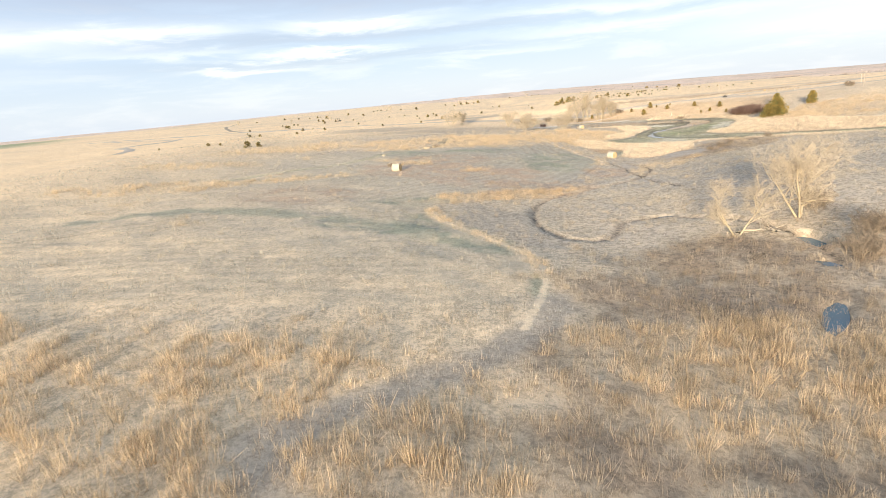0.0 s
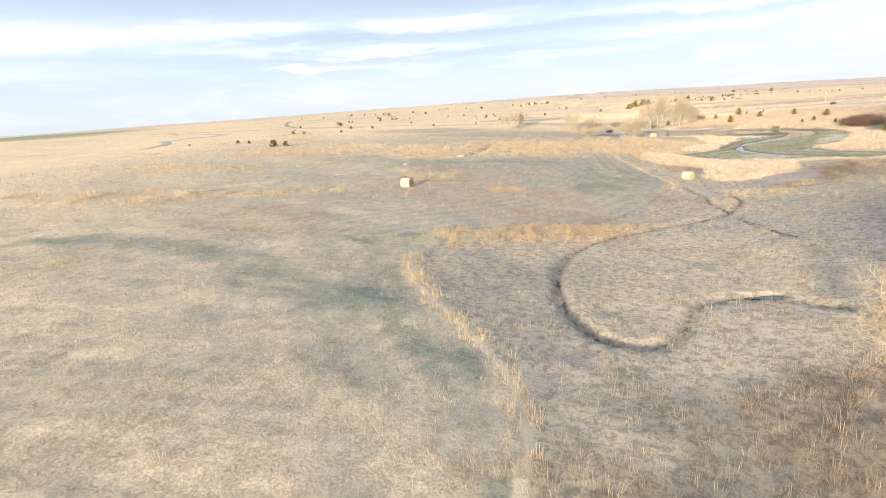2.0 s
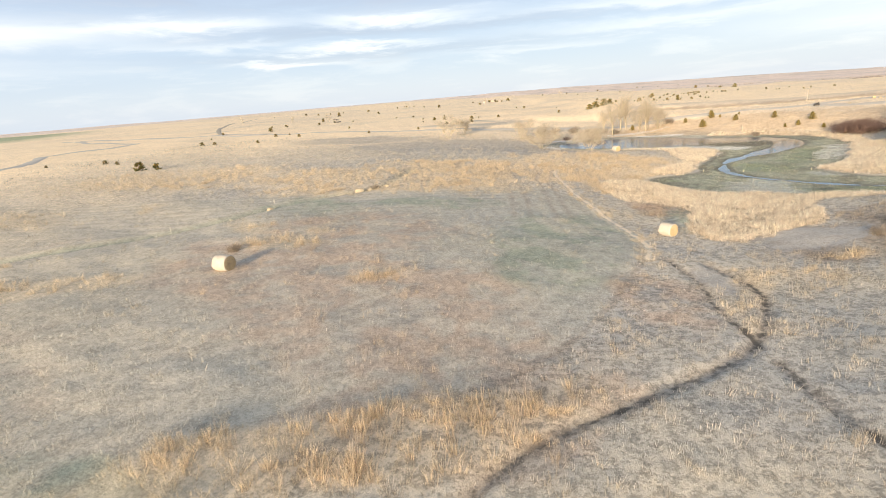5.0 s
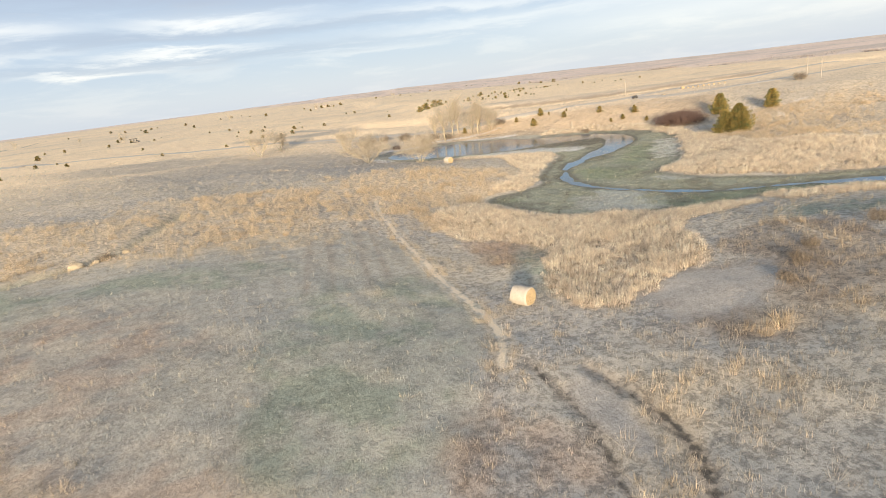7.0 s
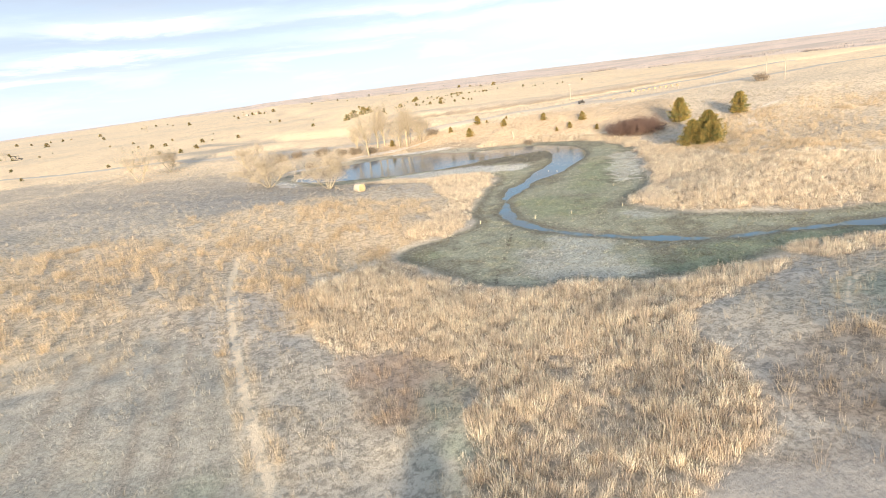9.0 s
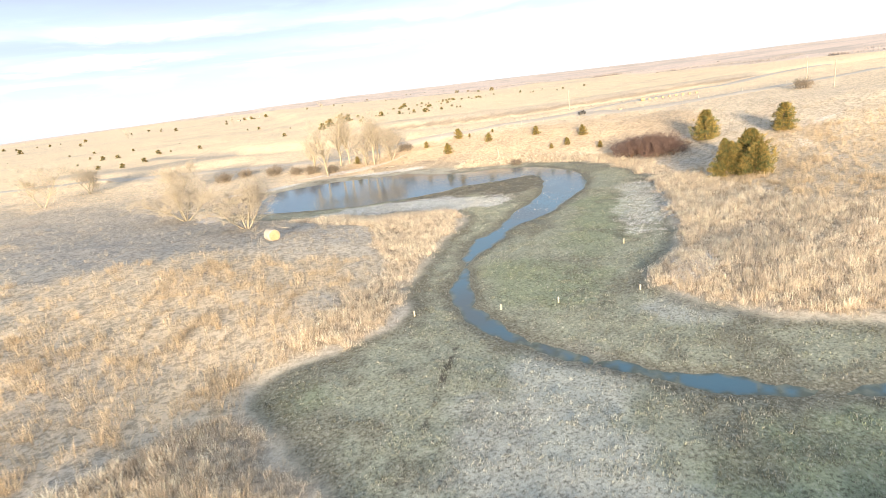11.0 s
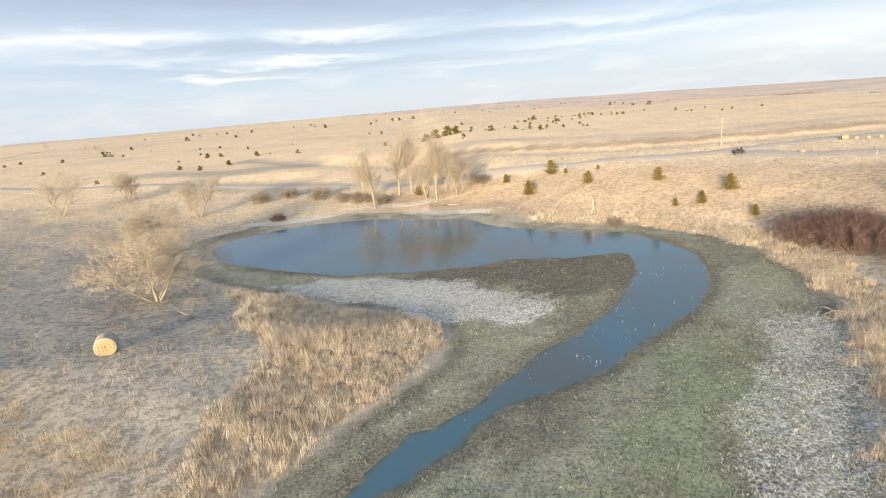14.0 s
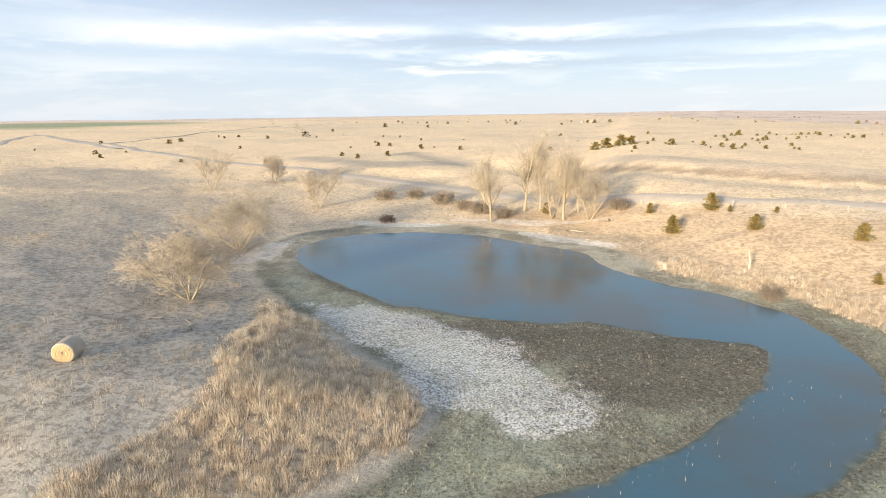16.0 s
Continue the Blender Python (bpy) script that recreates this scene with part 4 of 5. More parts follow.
def far_grass():
    rng = np.random.RandomState(6)
    n = 80000
    r = 75 + 260 * rng.uniform(0, 1, n) ** 1.5
    a = np.radians(rng.uniform(-115, 80, n))
    x, y = 40 + r * np.sin(a), 95 + r * np.cos(a)
    z, basin, pond, creek, c = at_ground(x, y)
    k = (basin > 3) & (sines(x, y, 14, 99) + rng.normal(0, 0.5, n) > -0.6)
    x, y, z, r, b, p, creek = x[k], y[k], z[k], r[k], basin[k], pond[k], creek[k]
    c = {key: v[k] for key, v in c.items()}
    n = len(x)
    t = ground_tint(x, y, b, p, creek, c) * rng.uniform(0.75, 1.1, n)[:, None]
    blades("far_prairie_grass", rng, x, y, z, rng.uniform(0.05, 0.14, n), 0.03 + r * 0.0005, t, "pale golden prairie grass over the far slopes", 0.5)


short_grass()
tall_grass()
reeds()
mud_plants()
far_grass()

# ---- things ----
def part(name, bm, mat, parent, label=""):
    """Links a bmesh or a mesh as one part under a thing or a part."""
    if isinstance(bm, bmesh.types.BMesh):
        me = bpy.data.meshes.new(name)
        bm.to_mesh(me)
        bm.free()
    else:
        me = bm
    if not me.materials:
        me.materials.append(mat)
    ob = new(name, me)
    ob.parent = parent
    return tagged(ob, label)


def thing(name, label, category, group="", at=(0, 0, 0), turn=0.0):
    ob = tagged(new(name), label, category, group)
    ob.matrix_basis = pose(*at, 0, 0, turn)
    ob.empty_display_size = 0.2
    return ob


def on_ground(x, y, turn=0.0, sink=0.0, size=1.0):
    return pose(x, y, ground_z(x, y) - sink, 0, 0, turn) @ Matrix.Diagonal((size, size, size, 1))


def tube(verts, faces, path, radii, sides):
    """Adds a tapering tube along a path to the vertex and face lists (quads)."""
    start = len(verts)
    for i, (p, r) in enumerate(zip(path, radii)):
        ahead = (path[min(i + 1, len(path) - 1)] - path[max(i - 1, 0)]).normalized()
        side = ahead.orthogonal().normalized()
        other = ahead.cross(side)
        for k in range(sides):
            a = 6.28319 * k / sides
            verts.append(p + side * (math.cos(a) * r) + other * (math.sin(a) * r))
    for i in range(len(path) - 1):
        for k in range(sides):
            a, b = start + i * sides + k, start + i * sides + (k + 1) % sides
            faces.append((a, b, b + sides, a + sides))


def limb(rng, origin, way, length, radius, level, wood, twigs, curl, counts, lift=0.25):
    """A bending limb that forks on; the last order are fine straight twigs."""
    if level == 4:
        tip = origin + way.normalized() * length
        side = way.orthogonal().normalized() * radius
        other = way.normalized().cross(side)
        n = len(twigs[0])
        twigs[0].extend([origin + side, origin - side * 0.5 + other * 0.87, origin - side * 0.5 - other * 0.87, tip])
        twigs[1].extend([(n, n + 1, n + 3, n + 3), (n + 1, n + 2, n + 3, n + 3), (n + 2, n, n + 3, n + 3)])
        return
    steps = 5 if level < 2 else 3
    path, radii = [origin.copy()], [radius]
    p, d = origin.copy(), way.normalized()
    for i in range(steps):
        d = (d + Vector((rng.gauss(0, curl), rng.gauss(0, curl), rng.gauss(0, curl * 0.6) + 0.05))).normalized()
        p = p + d * (length / steps)
        path.append(p.copy())
        radii.append(radius * (1 - 0.66 * (i + 1) / steps))
    bag = twigs
    if level < 2:
        bag = ([], [])
        wood.append((level, bag))
    tube(bag[0], bag[1], path, radii, 7 if level == 0 else 5 if level == 1 else 3)
    for i in range(counts[level]):
        k = rng.uniform(0.2, 1.0)
        j = min(int(k * steps), steps - 1)
        at = path[j].lerp(path[j + 1], k * steps - j)
        out = Vector((rng.gauss(0, 1), rng.gauss(0, 1), rng.gauss(0.15, 0.55))).normalized()
        child = (d * 0.7 + out * 1.05 + Vector((0, 0, lift if level < 2 else 0.0))).normalized()
        limb(rng, at, child, length * rng.uniform(0.42, 0.72 if level < 2 else 0.8) * (1.15 - 0.35 * k), max(radii[j] * rng.uniform(0.45, 0.65), 0.0108), level + 1, wood, twigs, curl * 1.15, counts, lift)


def bare_tree(name, seed, height, stems, spread, label, group="bare trees round the pond", category="tree", bark=None, twig=None, counts=(7, 6, 5, 6), lift=0.25):
    rng = random.Random(seed)
    tree = thing(name, label, category, group)
    wood, twigs = [], ([], [])
    for s in range(stems):
        a = 6.283 * (s + rng.uniform(-0.3, 0.3)) / stems
        lean = spread * rng.uniform(0.6, 1.2) if stems > 1 else 0.12
        way = Vector((math.cos(a) * lean, math.sin(a) * lean, 1))
        limb(rng, Vector((math.cos(a) * 0.12, math.sin(a) * 0.12, -0.15)), way, height * rng.uniform(0.52, 0.66), height * 0.0125 * (1.2 if stems == 1 else 0.9), 0, wood, twigs, 0.13, counts, lift)
    for level, (v, f) in wood:
        kind = ("trunk", "limb")[level]
        part(kind, mesh_from(kind, v, f, smooth=True), bark or BARK, tree)
    quads = [f for f in twigs[1] if f[2] != f[3]]
    spikes = [f[:3] for f in twigs[1] if f[2] == f[3]]
    flat = quads and [t for a, b, c, d in quads for t in ((a, b, c), (a, c, d))]
    part("crown", mesh_from("crown", twigs[0], flat + spikes), twig or TWIGS, tree, "haze of fine bare twigs")
    return tree


def cedar(name, seed, height, width, sprays, label, group="cedars on the prairie", dark=1.0, coarse=1.0, rust=0.5):
    """A cone-shaped evergreen: a trunk and a ragged crown of small upswept sprays."""
    rng = np.random.RandomState(seed)
    tree = thing(name, label, "tree", group)
    wv, wf = [], []
    tube(wv, wf, [Vector((0, 0, -0.1)), Vector((0.03, 0, height * 0.5)), Vector((0, 0, height * 0.93))], [0.05 * height ** 0.7, 0.035 * height ** 0.7, 0.008], 6)
    part("trunk", mesh_from("trunk", wv, wf, smooth=True), CEDAR_BARK, tree)
    # boughs: each a run of sprays outwards along a lifting line
    boughs = max(10, sprays // 26)
    verts, tint = [], []
    per = sprays // boughs
    for b in range(boughs):
        h = 0.95 * b / boughs
        a = rng.uniform(0, 6.283)
        bulge = (1 - h) ** 0.72 * (0.74 + 0.26 * min(1, h / 0.2)) * (1 + 0.22 * math.sin(3 * a + seed) + 0.14 * math.sin(7 * h + 2 * a))
        reach = width * 0.5 * bulge * rng.uniform(0.55, 1.4) + 0.03
        k = rng.uniform(0.15, 1, per) ** 0.6
        r = reach * k
        ang = a + rng.normal(0, 0.22, per) * (1.3 - k)
        px, py = r * np.cos(ang), r * np.sin(ang)
        pz = np.maximum(0.02, height * (0.96 * h + 0.02) + (0.02 + 0.5 * h) * r - 0.05 + rng.normal(0, 0.035 * height ** 0.6, per))
        s = rng.uniform(0.045, 0.10, per) * height ** 0.45 * coarse
        out = np.stack([np.cos(ang), np.sin(ang), np.full(per, 0.9)], -1) + rng.normal(0, 0.45, (per, 3))
        out /= np.linalg.norm(out, axis=1)[:, None]
        side = np.cross(out, rng.normal(0, 1, (per, 3)))
        side /= np.linalg.norm(side, axis=1)[:, None] + 1e-6
        c = np.stack([px, py, pz], -1)
        tri = np.stack([c - side * s[:, None] * 0.34, c + side * s[:, None] * 0.34, c + out * s[:, None] * 1.9], 1)
        verts.append(tri)
        # inner sprays darker: the crown's own shade put into their tint
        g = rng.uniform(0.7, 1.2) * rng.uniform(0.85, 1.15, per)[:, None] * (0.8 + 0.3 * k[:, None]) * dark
        hue = np.where(rng.uniform(0, 1, (per, 1)) < (0.85 if rng.uniform() < rust else 0.2), np.array([[0.26, 0.185, 0.055]]), np.array([[0.105, 0.115, 0.045]]))
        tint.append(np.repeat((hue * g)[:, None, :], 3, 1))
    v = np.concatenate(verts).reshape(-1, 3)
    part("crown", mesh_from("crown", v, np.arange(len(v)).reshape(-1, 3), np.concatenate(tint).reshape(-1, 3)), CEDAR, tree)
    return tree


def straw_bale(name, seed, label, group="round hay bales in the meadow", radius=0.54, length=1.04, wrap=None):
    """A round bale on its side, along y: a sagging wrapped drum and two rough coiled ends."""
    rng = random.Random(seed)
    bale = thing(name, label, "hay bale", group)
    bm = bmesh.new()
    rings, sides = 13, 40
    profile = [(-0.5, 0.88), (-0.485, 0.955), (-0.45, 0.99)] + [(-0.45 + 0.9 * i / (rings - 1), 1.0) for i in range(1, rings - 1)] + [(0.45, 0.99), (0.485, 0.955), (0.5, 0.88)]
    grid = []
    for u, k in profile:
        row = []
        for s in range(sides):
            a = 6.28319 * s / sides
            r = radius * k * (1 + 0.018 * math.sin(5 * a + 9 * u) + 0.012 * rng.gauss(0, 1))
            z = math.sin(a) * r
            z = z if z > -0.86 * radius else -0.86 * radius - 0.02 * rng.random()
            row.append(bm.verts.new((math.cos(a) * r * 1.02, u * length, z + 0.86 * radius)))
        grid.append(row)
    for i in range(len(grid) - 1):
        for s in range(sides):
            bm.faces.new((grid[i][s], grid[i][(s + 1) % sides], grid[i + 1][(s + 1) % sides], grid[i + 1][s]))
    for f in bm.faces:
        f.smooth = True
    side = part("wrapped_side", bm, wrap or STRAW_PALE, bale)
    for i in range(6):
        u = (-0.38 + 0.152 * i) * length
        bm = bmesh.new()
        inner, outer = [], []
        for s in range(sides):
            a = 6.28319 * s / sides
            z = max(math.sin(a) * radius, -0.85 * radius)
            for row, du in ((inner, -0.018), (outer, 0.018)):
                row.append(bm.verts.new((math.cos(a) * radius * 1.032, u + du, z * 1.012 + 0.86 * radius)))
        for s in range(sides):
            bm.faces.new((inner[s], inner[(s + 1) % sides], outer[(s + 1) % sides], outer[s]))
        part("twine", bm, wrap or STRAW_PALE, side)
    for sign in (-1, 1):
        bm = bmesh.new()
        centre = bm.verts.new((0, sign * length * 0.515, 0.86 * radius))
        last = None
        for j in range(1, 8):
            row = []
            for s in range(sides):
                a = 6.28319 * s / sides
                r = radius * 0.885 * j / 7
                z = max(math.sin(a) * r, -0.85 * radius)
                y = sign * length * (0.5 + (0.012 if j % 2 else 0.0) + 0.006 * rng.gauss(0, 1) - (0.02 if j == 7 else 0))
                row.append(bm.verts.new((math.cos(a) * r * 1.02, y, z + 0.86 * radius)))
            for s in range(sides):
                if last is None:
                    bm.faces.new((centre, row[s], row[(s + 1) % sides]))
                else:
                    bm.faces.new((last[s], row[s], row[(s + 1) % sides], last[(s + 1) % sides]))
            last = row
        part("coiled_end", bm, STRAW, bale, "golden coiled straw end")
    return bale


def ribbon(name, line, width, lift, mat, label, wobble=0.15):
    """A strip of road laid over the ground."""
    p = smooth_ring(line, 3, False)
    fine = [p[0]]
    for a, b in zip(p[:-1], p[1:]):
        n = max(1, int(np.hypot(*(b - a)) / 1.2))
        fine += [a + (b - a) * (k + 1) / n for k in range(n)]
    p = np.array(fine)
    d = np.gradient(p, axis=0)
    d /= np.hypot(d[:, 0], d[:, 1])[:, None] + 1e-9
    cols = np.linspace(-0.5, 0.5, 7)
    x = p[:, 0][:, None] - d[:, 1][:, None] * cols * width * (1 + wobble * sines(p[:, 0], p[:, 1], 11, 7))[:, None]
    y = p[:, 1][:, None] + d[:, 0][:, None] * cols * width * (1 + wobble * sines(p[:, 0], p[:, 1], 11, 7))[:, None]
    z = at_ground(x, y, False)[0] + lift * (1 - (2 * cols) ** 4)[None, :] - 0.02
    i = np.arange(x.size).reshape(x.shape)
    f = np.stack([i[:-1, :-1], i[:-1, 1:], i[1:, 1:], i[1:, :-1]], -1).reshape(-1, 4)
    me = mesh_from(name, np.stack([x, y, z], -1).reshape(-1, 3), f, smooth=True)
    me.materials.append(mat)
    return tagged(new(name, me), label, "road", kind="structure")


# farm road behind the pond, its western bend, and a lane that joins it
ribbon("road_1", [(-190, 300), (-120, 262), (-70, 238), (-30, 216), (-6, 211), (20, 206.5), (38, 202), (61, 192), (72.5, 186.5), (82, 182.4), (92, 179), (110, 177), (150, 178)], 2.8, 0.12, GRAVEL, "pale gravel farm road along the fence line")
ribbon("road_2", [(91, 178), (95, 171), (104, 163), (125, 155), (170, 150)], 3.2, 0.12, GRAVEL, "pale gravel lane off the farm road")
ribbon("road_3", [(-62, 230), (-95, 246), (-142, 274), (-183, 298), (-150, 262), (-112, 234), (-99, 215), (-112, 190), (-99, 174), (-86, 154), (-83, 140)], 3.0, 0.12, GRAVEL, "pale gravel road bending round a cut bank")
ribbon("road_4", [(-80, 242), (-100, 275), (-134, 349), (-190, 500), (-260, 720)], 2.4, 0.10, TRACK_EARTH, "faint two-track lane over the far prairie")

first = straw_bale("hay_bale", 1, "weathered round hay bale with a golden end on mown grass")
first.matrix_basis = on_ground(36.0, 140.4, 24, 0.04)
for bx, by, turn in ((27.1, 87.0, 35), (-6.4, 76.4, 70)):
    copy_thing(first, on_ground(bx, by, turn, 0.04, 1.08))
row = straw_bale("hay_bale", 2, "golden round hay bale in a stored row beside the lane", "row of stored hay bales", wrap=STRAW)
row.matrix_basis = on_ground(102.6, 175.6, 61, 0.04, 0.6)
for i in range(1, 9):
    copy_thing(row, on_ground(102.6 + 0.95 * i, 175.6 - 0.57 * i, 61 + 4 * math.sin(i * 5), 0.04, 0.6))

# bare cottonwoods
tree = bare_tree("bare_tree", 11, 6.8, 5, 1.0, "leafless pale cottonwood with several leaning stems by the pond", counts=(9, 7, 6, 3), lift=-0.05)
tree.matrix_basis = on_ground(33.6, 150.8)
copy_thing(tree, on_ground(26.0, 165.5, 130, 0, 1.08))
low = bare_tree("bare_tree", 14, 6.2, 2, 0.8, "low leafless tree leaning over a pile of fallen branches", counts=(9, 8, 5, 3), lift=-0.05)
low.matrix_basis = on_ground(20.6, 37.4, 60)
fork = bare_tree("bare_tree", 29, 8.4, 3, 0.65, "leafless cottonwood with a pale forked trunk and wide crown", counts=(11, 8, 5, 3), lift=0.05)
fork.matrix_basis = on_ground(26.1, 39.2, 20, 0, 0.92)
copy_thing(fork, on_ground(23.3, 184.8, 10, 0, 0.9))
copy_thing(fork, on_ground(57.8, 186.2, 220, 0, 0.95))
copy_thing(fork, on_ground(8.0, 197, 140, 0, 0.8))
tall = bare_tree("bare_tree", 23, 12.5, 1, 0.3, "tall leafless cottonwood with a pale upright trunk", counts=(14, 7, 4, 3))
tall.matrix_basis = on_ground(46.5, 185.8, 80, 0, 0.85)
for tx, ty, turn, size in ((54.8, 187, 200, 1.05), (49.4, 191, 300, 1.12), (51.4, 192, 30, 1.0), (56.4, 189.5, 120, 0.85), (44.8, 189, 160, 0.7)):
    copy_thing(tall, on_ground(tx, ty, turn, 0, size))
leaning = bare_tree("bare_tree", 37, 9.0, 2, 0.8, "leafless cottonwood with two stems leaning apart", counts=(10, 7, 5, 3), lift=0.05)
leaning.matrix_basis = on_ground(4.0, 187.5, 0, 0, 0.95)
copy_thing(leaning, on_ground(53.5, 187.5, 70, 0, 1.1))
far_bare = bare_tree("bare_tree", 41, 6.0, 2, 0.5, "distant leafless tree on the open prairie", counts=(5, 5, 4, 4), group="distant bare trees")
far_bare.matrix_basis = on_ground(-60, 310, 0)
for tx, ty, size in ((-150, 420, 1.2), (-40, 480, 1.3), (20, 520, 1.2), (-95, 360, 0.9), (90, 560, 1.3)):
    copy_thing(far_bare, on_ground(tx, ty, tx * 3, 0, size))

# cedars
big = cedar("cedar_tree", 5, 4.1, 3.8, 19000, "large dense cedar with olive and rust-tinged foliage", dark=1.1, coarse=0.8)
big.matrix_basis = on_ground(80.9, 132.4)
copy_thing(big, on_ground(79.0, 133.2, 120, 0, 0.8))
copy_thing(big, on_ground(79.8, 130.8, 230, 0, 0.72))
mid = cedar("cedar_tree", 8, 3.7, 3.2, 11000, "cone-shaped cedar with olive foliage on the slope", dark=1.25, coarse=0.85)
mid.matrix_basis = on_ground(88.9, 146.5)
copy_thing(mid, on_ground(93.6, 139.7, 90, 0, 0.85))
copy_thing(mid, on_ground(86.0, 140.6, 200, 0, 0.45))
small = cedar("cedar_tree", 9, 2.2, 1.9, 5200, "small olive cedar in the dry grass of the bank", dark=1.05, coarse=0.72, rust=0.75)
small.matrix_basis = on_ground(66.1, 179.3, 0, 0, 0.82)
for cx, cy, size in ((64.2, 185.3, 0.8), (70, 184.2, 1.25), (72.8, 177.2, 1.0), (79.6, 173.3, 1.0), (83.8, 166.2, 1.1), (78.5, 166.6, 0.55), (82.7, 160, 0.65), (80.6, 165.3, 0.7),
                     (81.2, 166.6, 0.5), (52.4, 190, 0.95), (75.2, 181, 0.4), (71.6, 183, 0.45), (82.0, 152, 0.5)):
    copy_thing(small, on_ground(cx, cy - 0.2, 47 * cx, 0, 0.82 * size))
distant = cedar("cedar_tree", 12, 1.25, 1.9, 800, "distant dark cedar dotted on the open prairie", "distant cedars", 0.95, 1.8)
distant.matrix_basis = on_ground(-45.6, 130.2, 0, 0, 1.1)
spread = random.Random(5)
spots = [(-43.2, 131.5, 1.2), (-59.6, 142, 0.8), (-55.3, 139.2, 0.7), (-66, 193, 1.0), (-73.6, 144.5, 0.5), (-62.5, 193.5, 0.9), (-49, 191, 0.8), (-53, 216, 1), (-43, 209, 0.9), (-21, 208, 0.7),
         (7, 228, 1), (10, 237, 1.1), (-68, 253, 1.3), (-71.5, 261, 1.2), (-35, 243, 0.8), (1.6, 231, 0.9), (-5, 264, 1.2), (-1, 263, 1.0), (10, 258.5, 1.2), (20.4, 260, 1.0),
         (54.5, 255, 1.9), (57, 256, 2.3), (60, 256, 2.5), (62.5, 257, 2.0), (70, 246, 1.3), (80, 236, 1.1), (92, 302, 1.5), (-79, 369, 1.4), (-67, 325, 1.3), (27, 634, 2.6), (46, 630, 2.8), (33, 632, 2.2)]
for mx, my in ((70, 249), (79, 243), (88, 272), (106, 302), (118, 306), (134, 268), (96, 285)):
    spots += [(mx + spread.gauss(0, 6), my + spread.gauss(0, 9), spread.uniform(0.35, 0.95)) for k in range(8)]
spots += [(spread.gauss(-15, 50), spread.uniform(215, 340), spread.uniform(0.4, 1.1)) for k in range(26)]
spots += [(spread.uniform(-220, 260), spread.uniform(380, 900), spread.uniform(0.9, 2.4)) for k in range(36)]
for cx, cy, size in spots:
    copy_thing(distant, on_ground(cx, cy, 61 * cx, 0.05, 0.68 * size))


def shrub(name, seed, width, height, stems, mat, label, group, category="shrub"):
    """A thicket of thin stems that fan out from the ground."""
    rng = random.Random(seed)
    bush = thing(name, label, category, group)
    wood, twigs = [], ([], [])
    for s in range(stems):
        a, r = rng.uniform(0, 6.283), width * 0.5 * math.sqrt(rng.random()) * 0.75
        h = height * (0.55 + 0.45 * (1 - (r / (width * 0.5)) ** 2)) * rng.uniform(0.7, 1.1)
        way = Vector((math.cos(a) * r / width * 1.5 + rng.gauss(0, 0.2), math.sin(a) * r / width * 1.5 + rng.gauss(0, 0.2), 1))
        limb(rng, Vector((math.cos(a) * r, math.sin(a) * r, -0.05)), way, h * 0.8, 0.022, 2, wood, twigs, 0.12, (0, 0, 5, 5))
    quads = [f for f in twigs[1] if f[2] != f[3]]
    flat = [t for p, q, u, v in quads for t in ((p, q, u), (p, u, v))] + [f[:3] for f in twigs[1] if f[2] == f[3]]
    part("branch_mass", mesh_from("branch_mass", twigs[0], flat), mat, bush)
    return bush


thicket = shrub("shrub", 3, 4.4, 2.5, 80, BRUSH, "dense leafless red-brown shrub above the pond bank", "red-brown thicket")
thicket.matrix_basis = on_ground(82.0, 152.6, 0, 0, 1.0)
for sx, sy, turn, size in ((82.6, 150.8, 70, 1.1), (83.4, 149.0, 140, 1.1), (84.2, 147.4, 220, 0.95), (83.8, 151.6, 10, 1.0), (84.8, 149.6, 100, 1.05)):
    copy_thing(thicket, on_ground(sx, sy, turn, 0, size))
scrub = shrub("shrub", 4, 3.2, 1.7, 60, BRUSH_TAN, "tangled leafless tan scrub behind the pond", "tan scrub")
scrub.matrix_basis = on_ground(29.4, 192.5)
for sx, sy, turn, size in ((41.5, 190.5, 50, 0.9), (44.2, 189, 120, 1.0), (38, 193, 200, 1.1), (33, 195, 260, 0.9), (47.5, 188, 10, 0.8), (61, 188, 80, 0.9), (40, 81.5, 30, 0.35), (42.5, 83.2, 90, 0.4),
                           (44.6, 84.5, 240, 0.35), (24.6, 30.8, 0, 0.9), (27.5, 33.5, 70, 1.0), (28.5, 41, 160, 0.9), (-7.6, 80.6, 0, 0.35), (-1.0, 105.4, 0, 0.4),
                           (51, 85.6, 20, 0.5), (112.1, 152.5, 40, 0.9), (71.8, 165, 50, 0.6)):
    copy_thing(scrub, on_ground(sx, sy, turn, 0, size))
heap = shrub("brush_heap", 6, 2.0, 1.1, 46, BRUSH, "heap of rust-brown cut brush on the pond shore", "brush heap", "brush")
heap.matrix_basis = on_ground(34.2, 182.4)


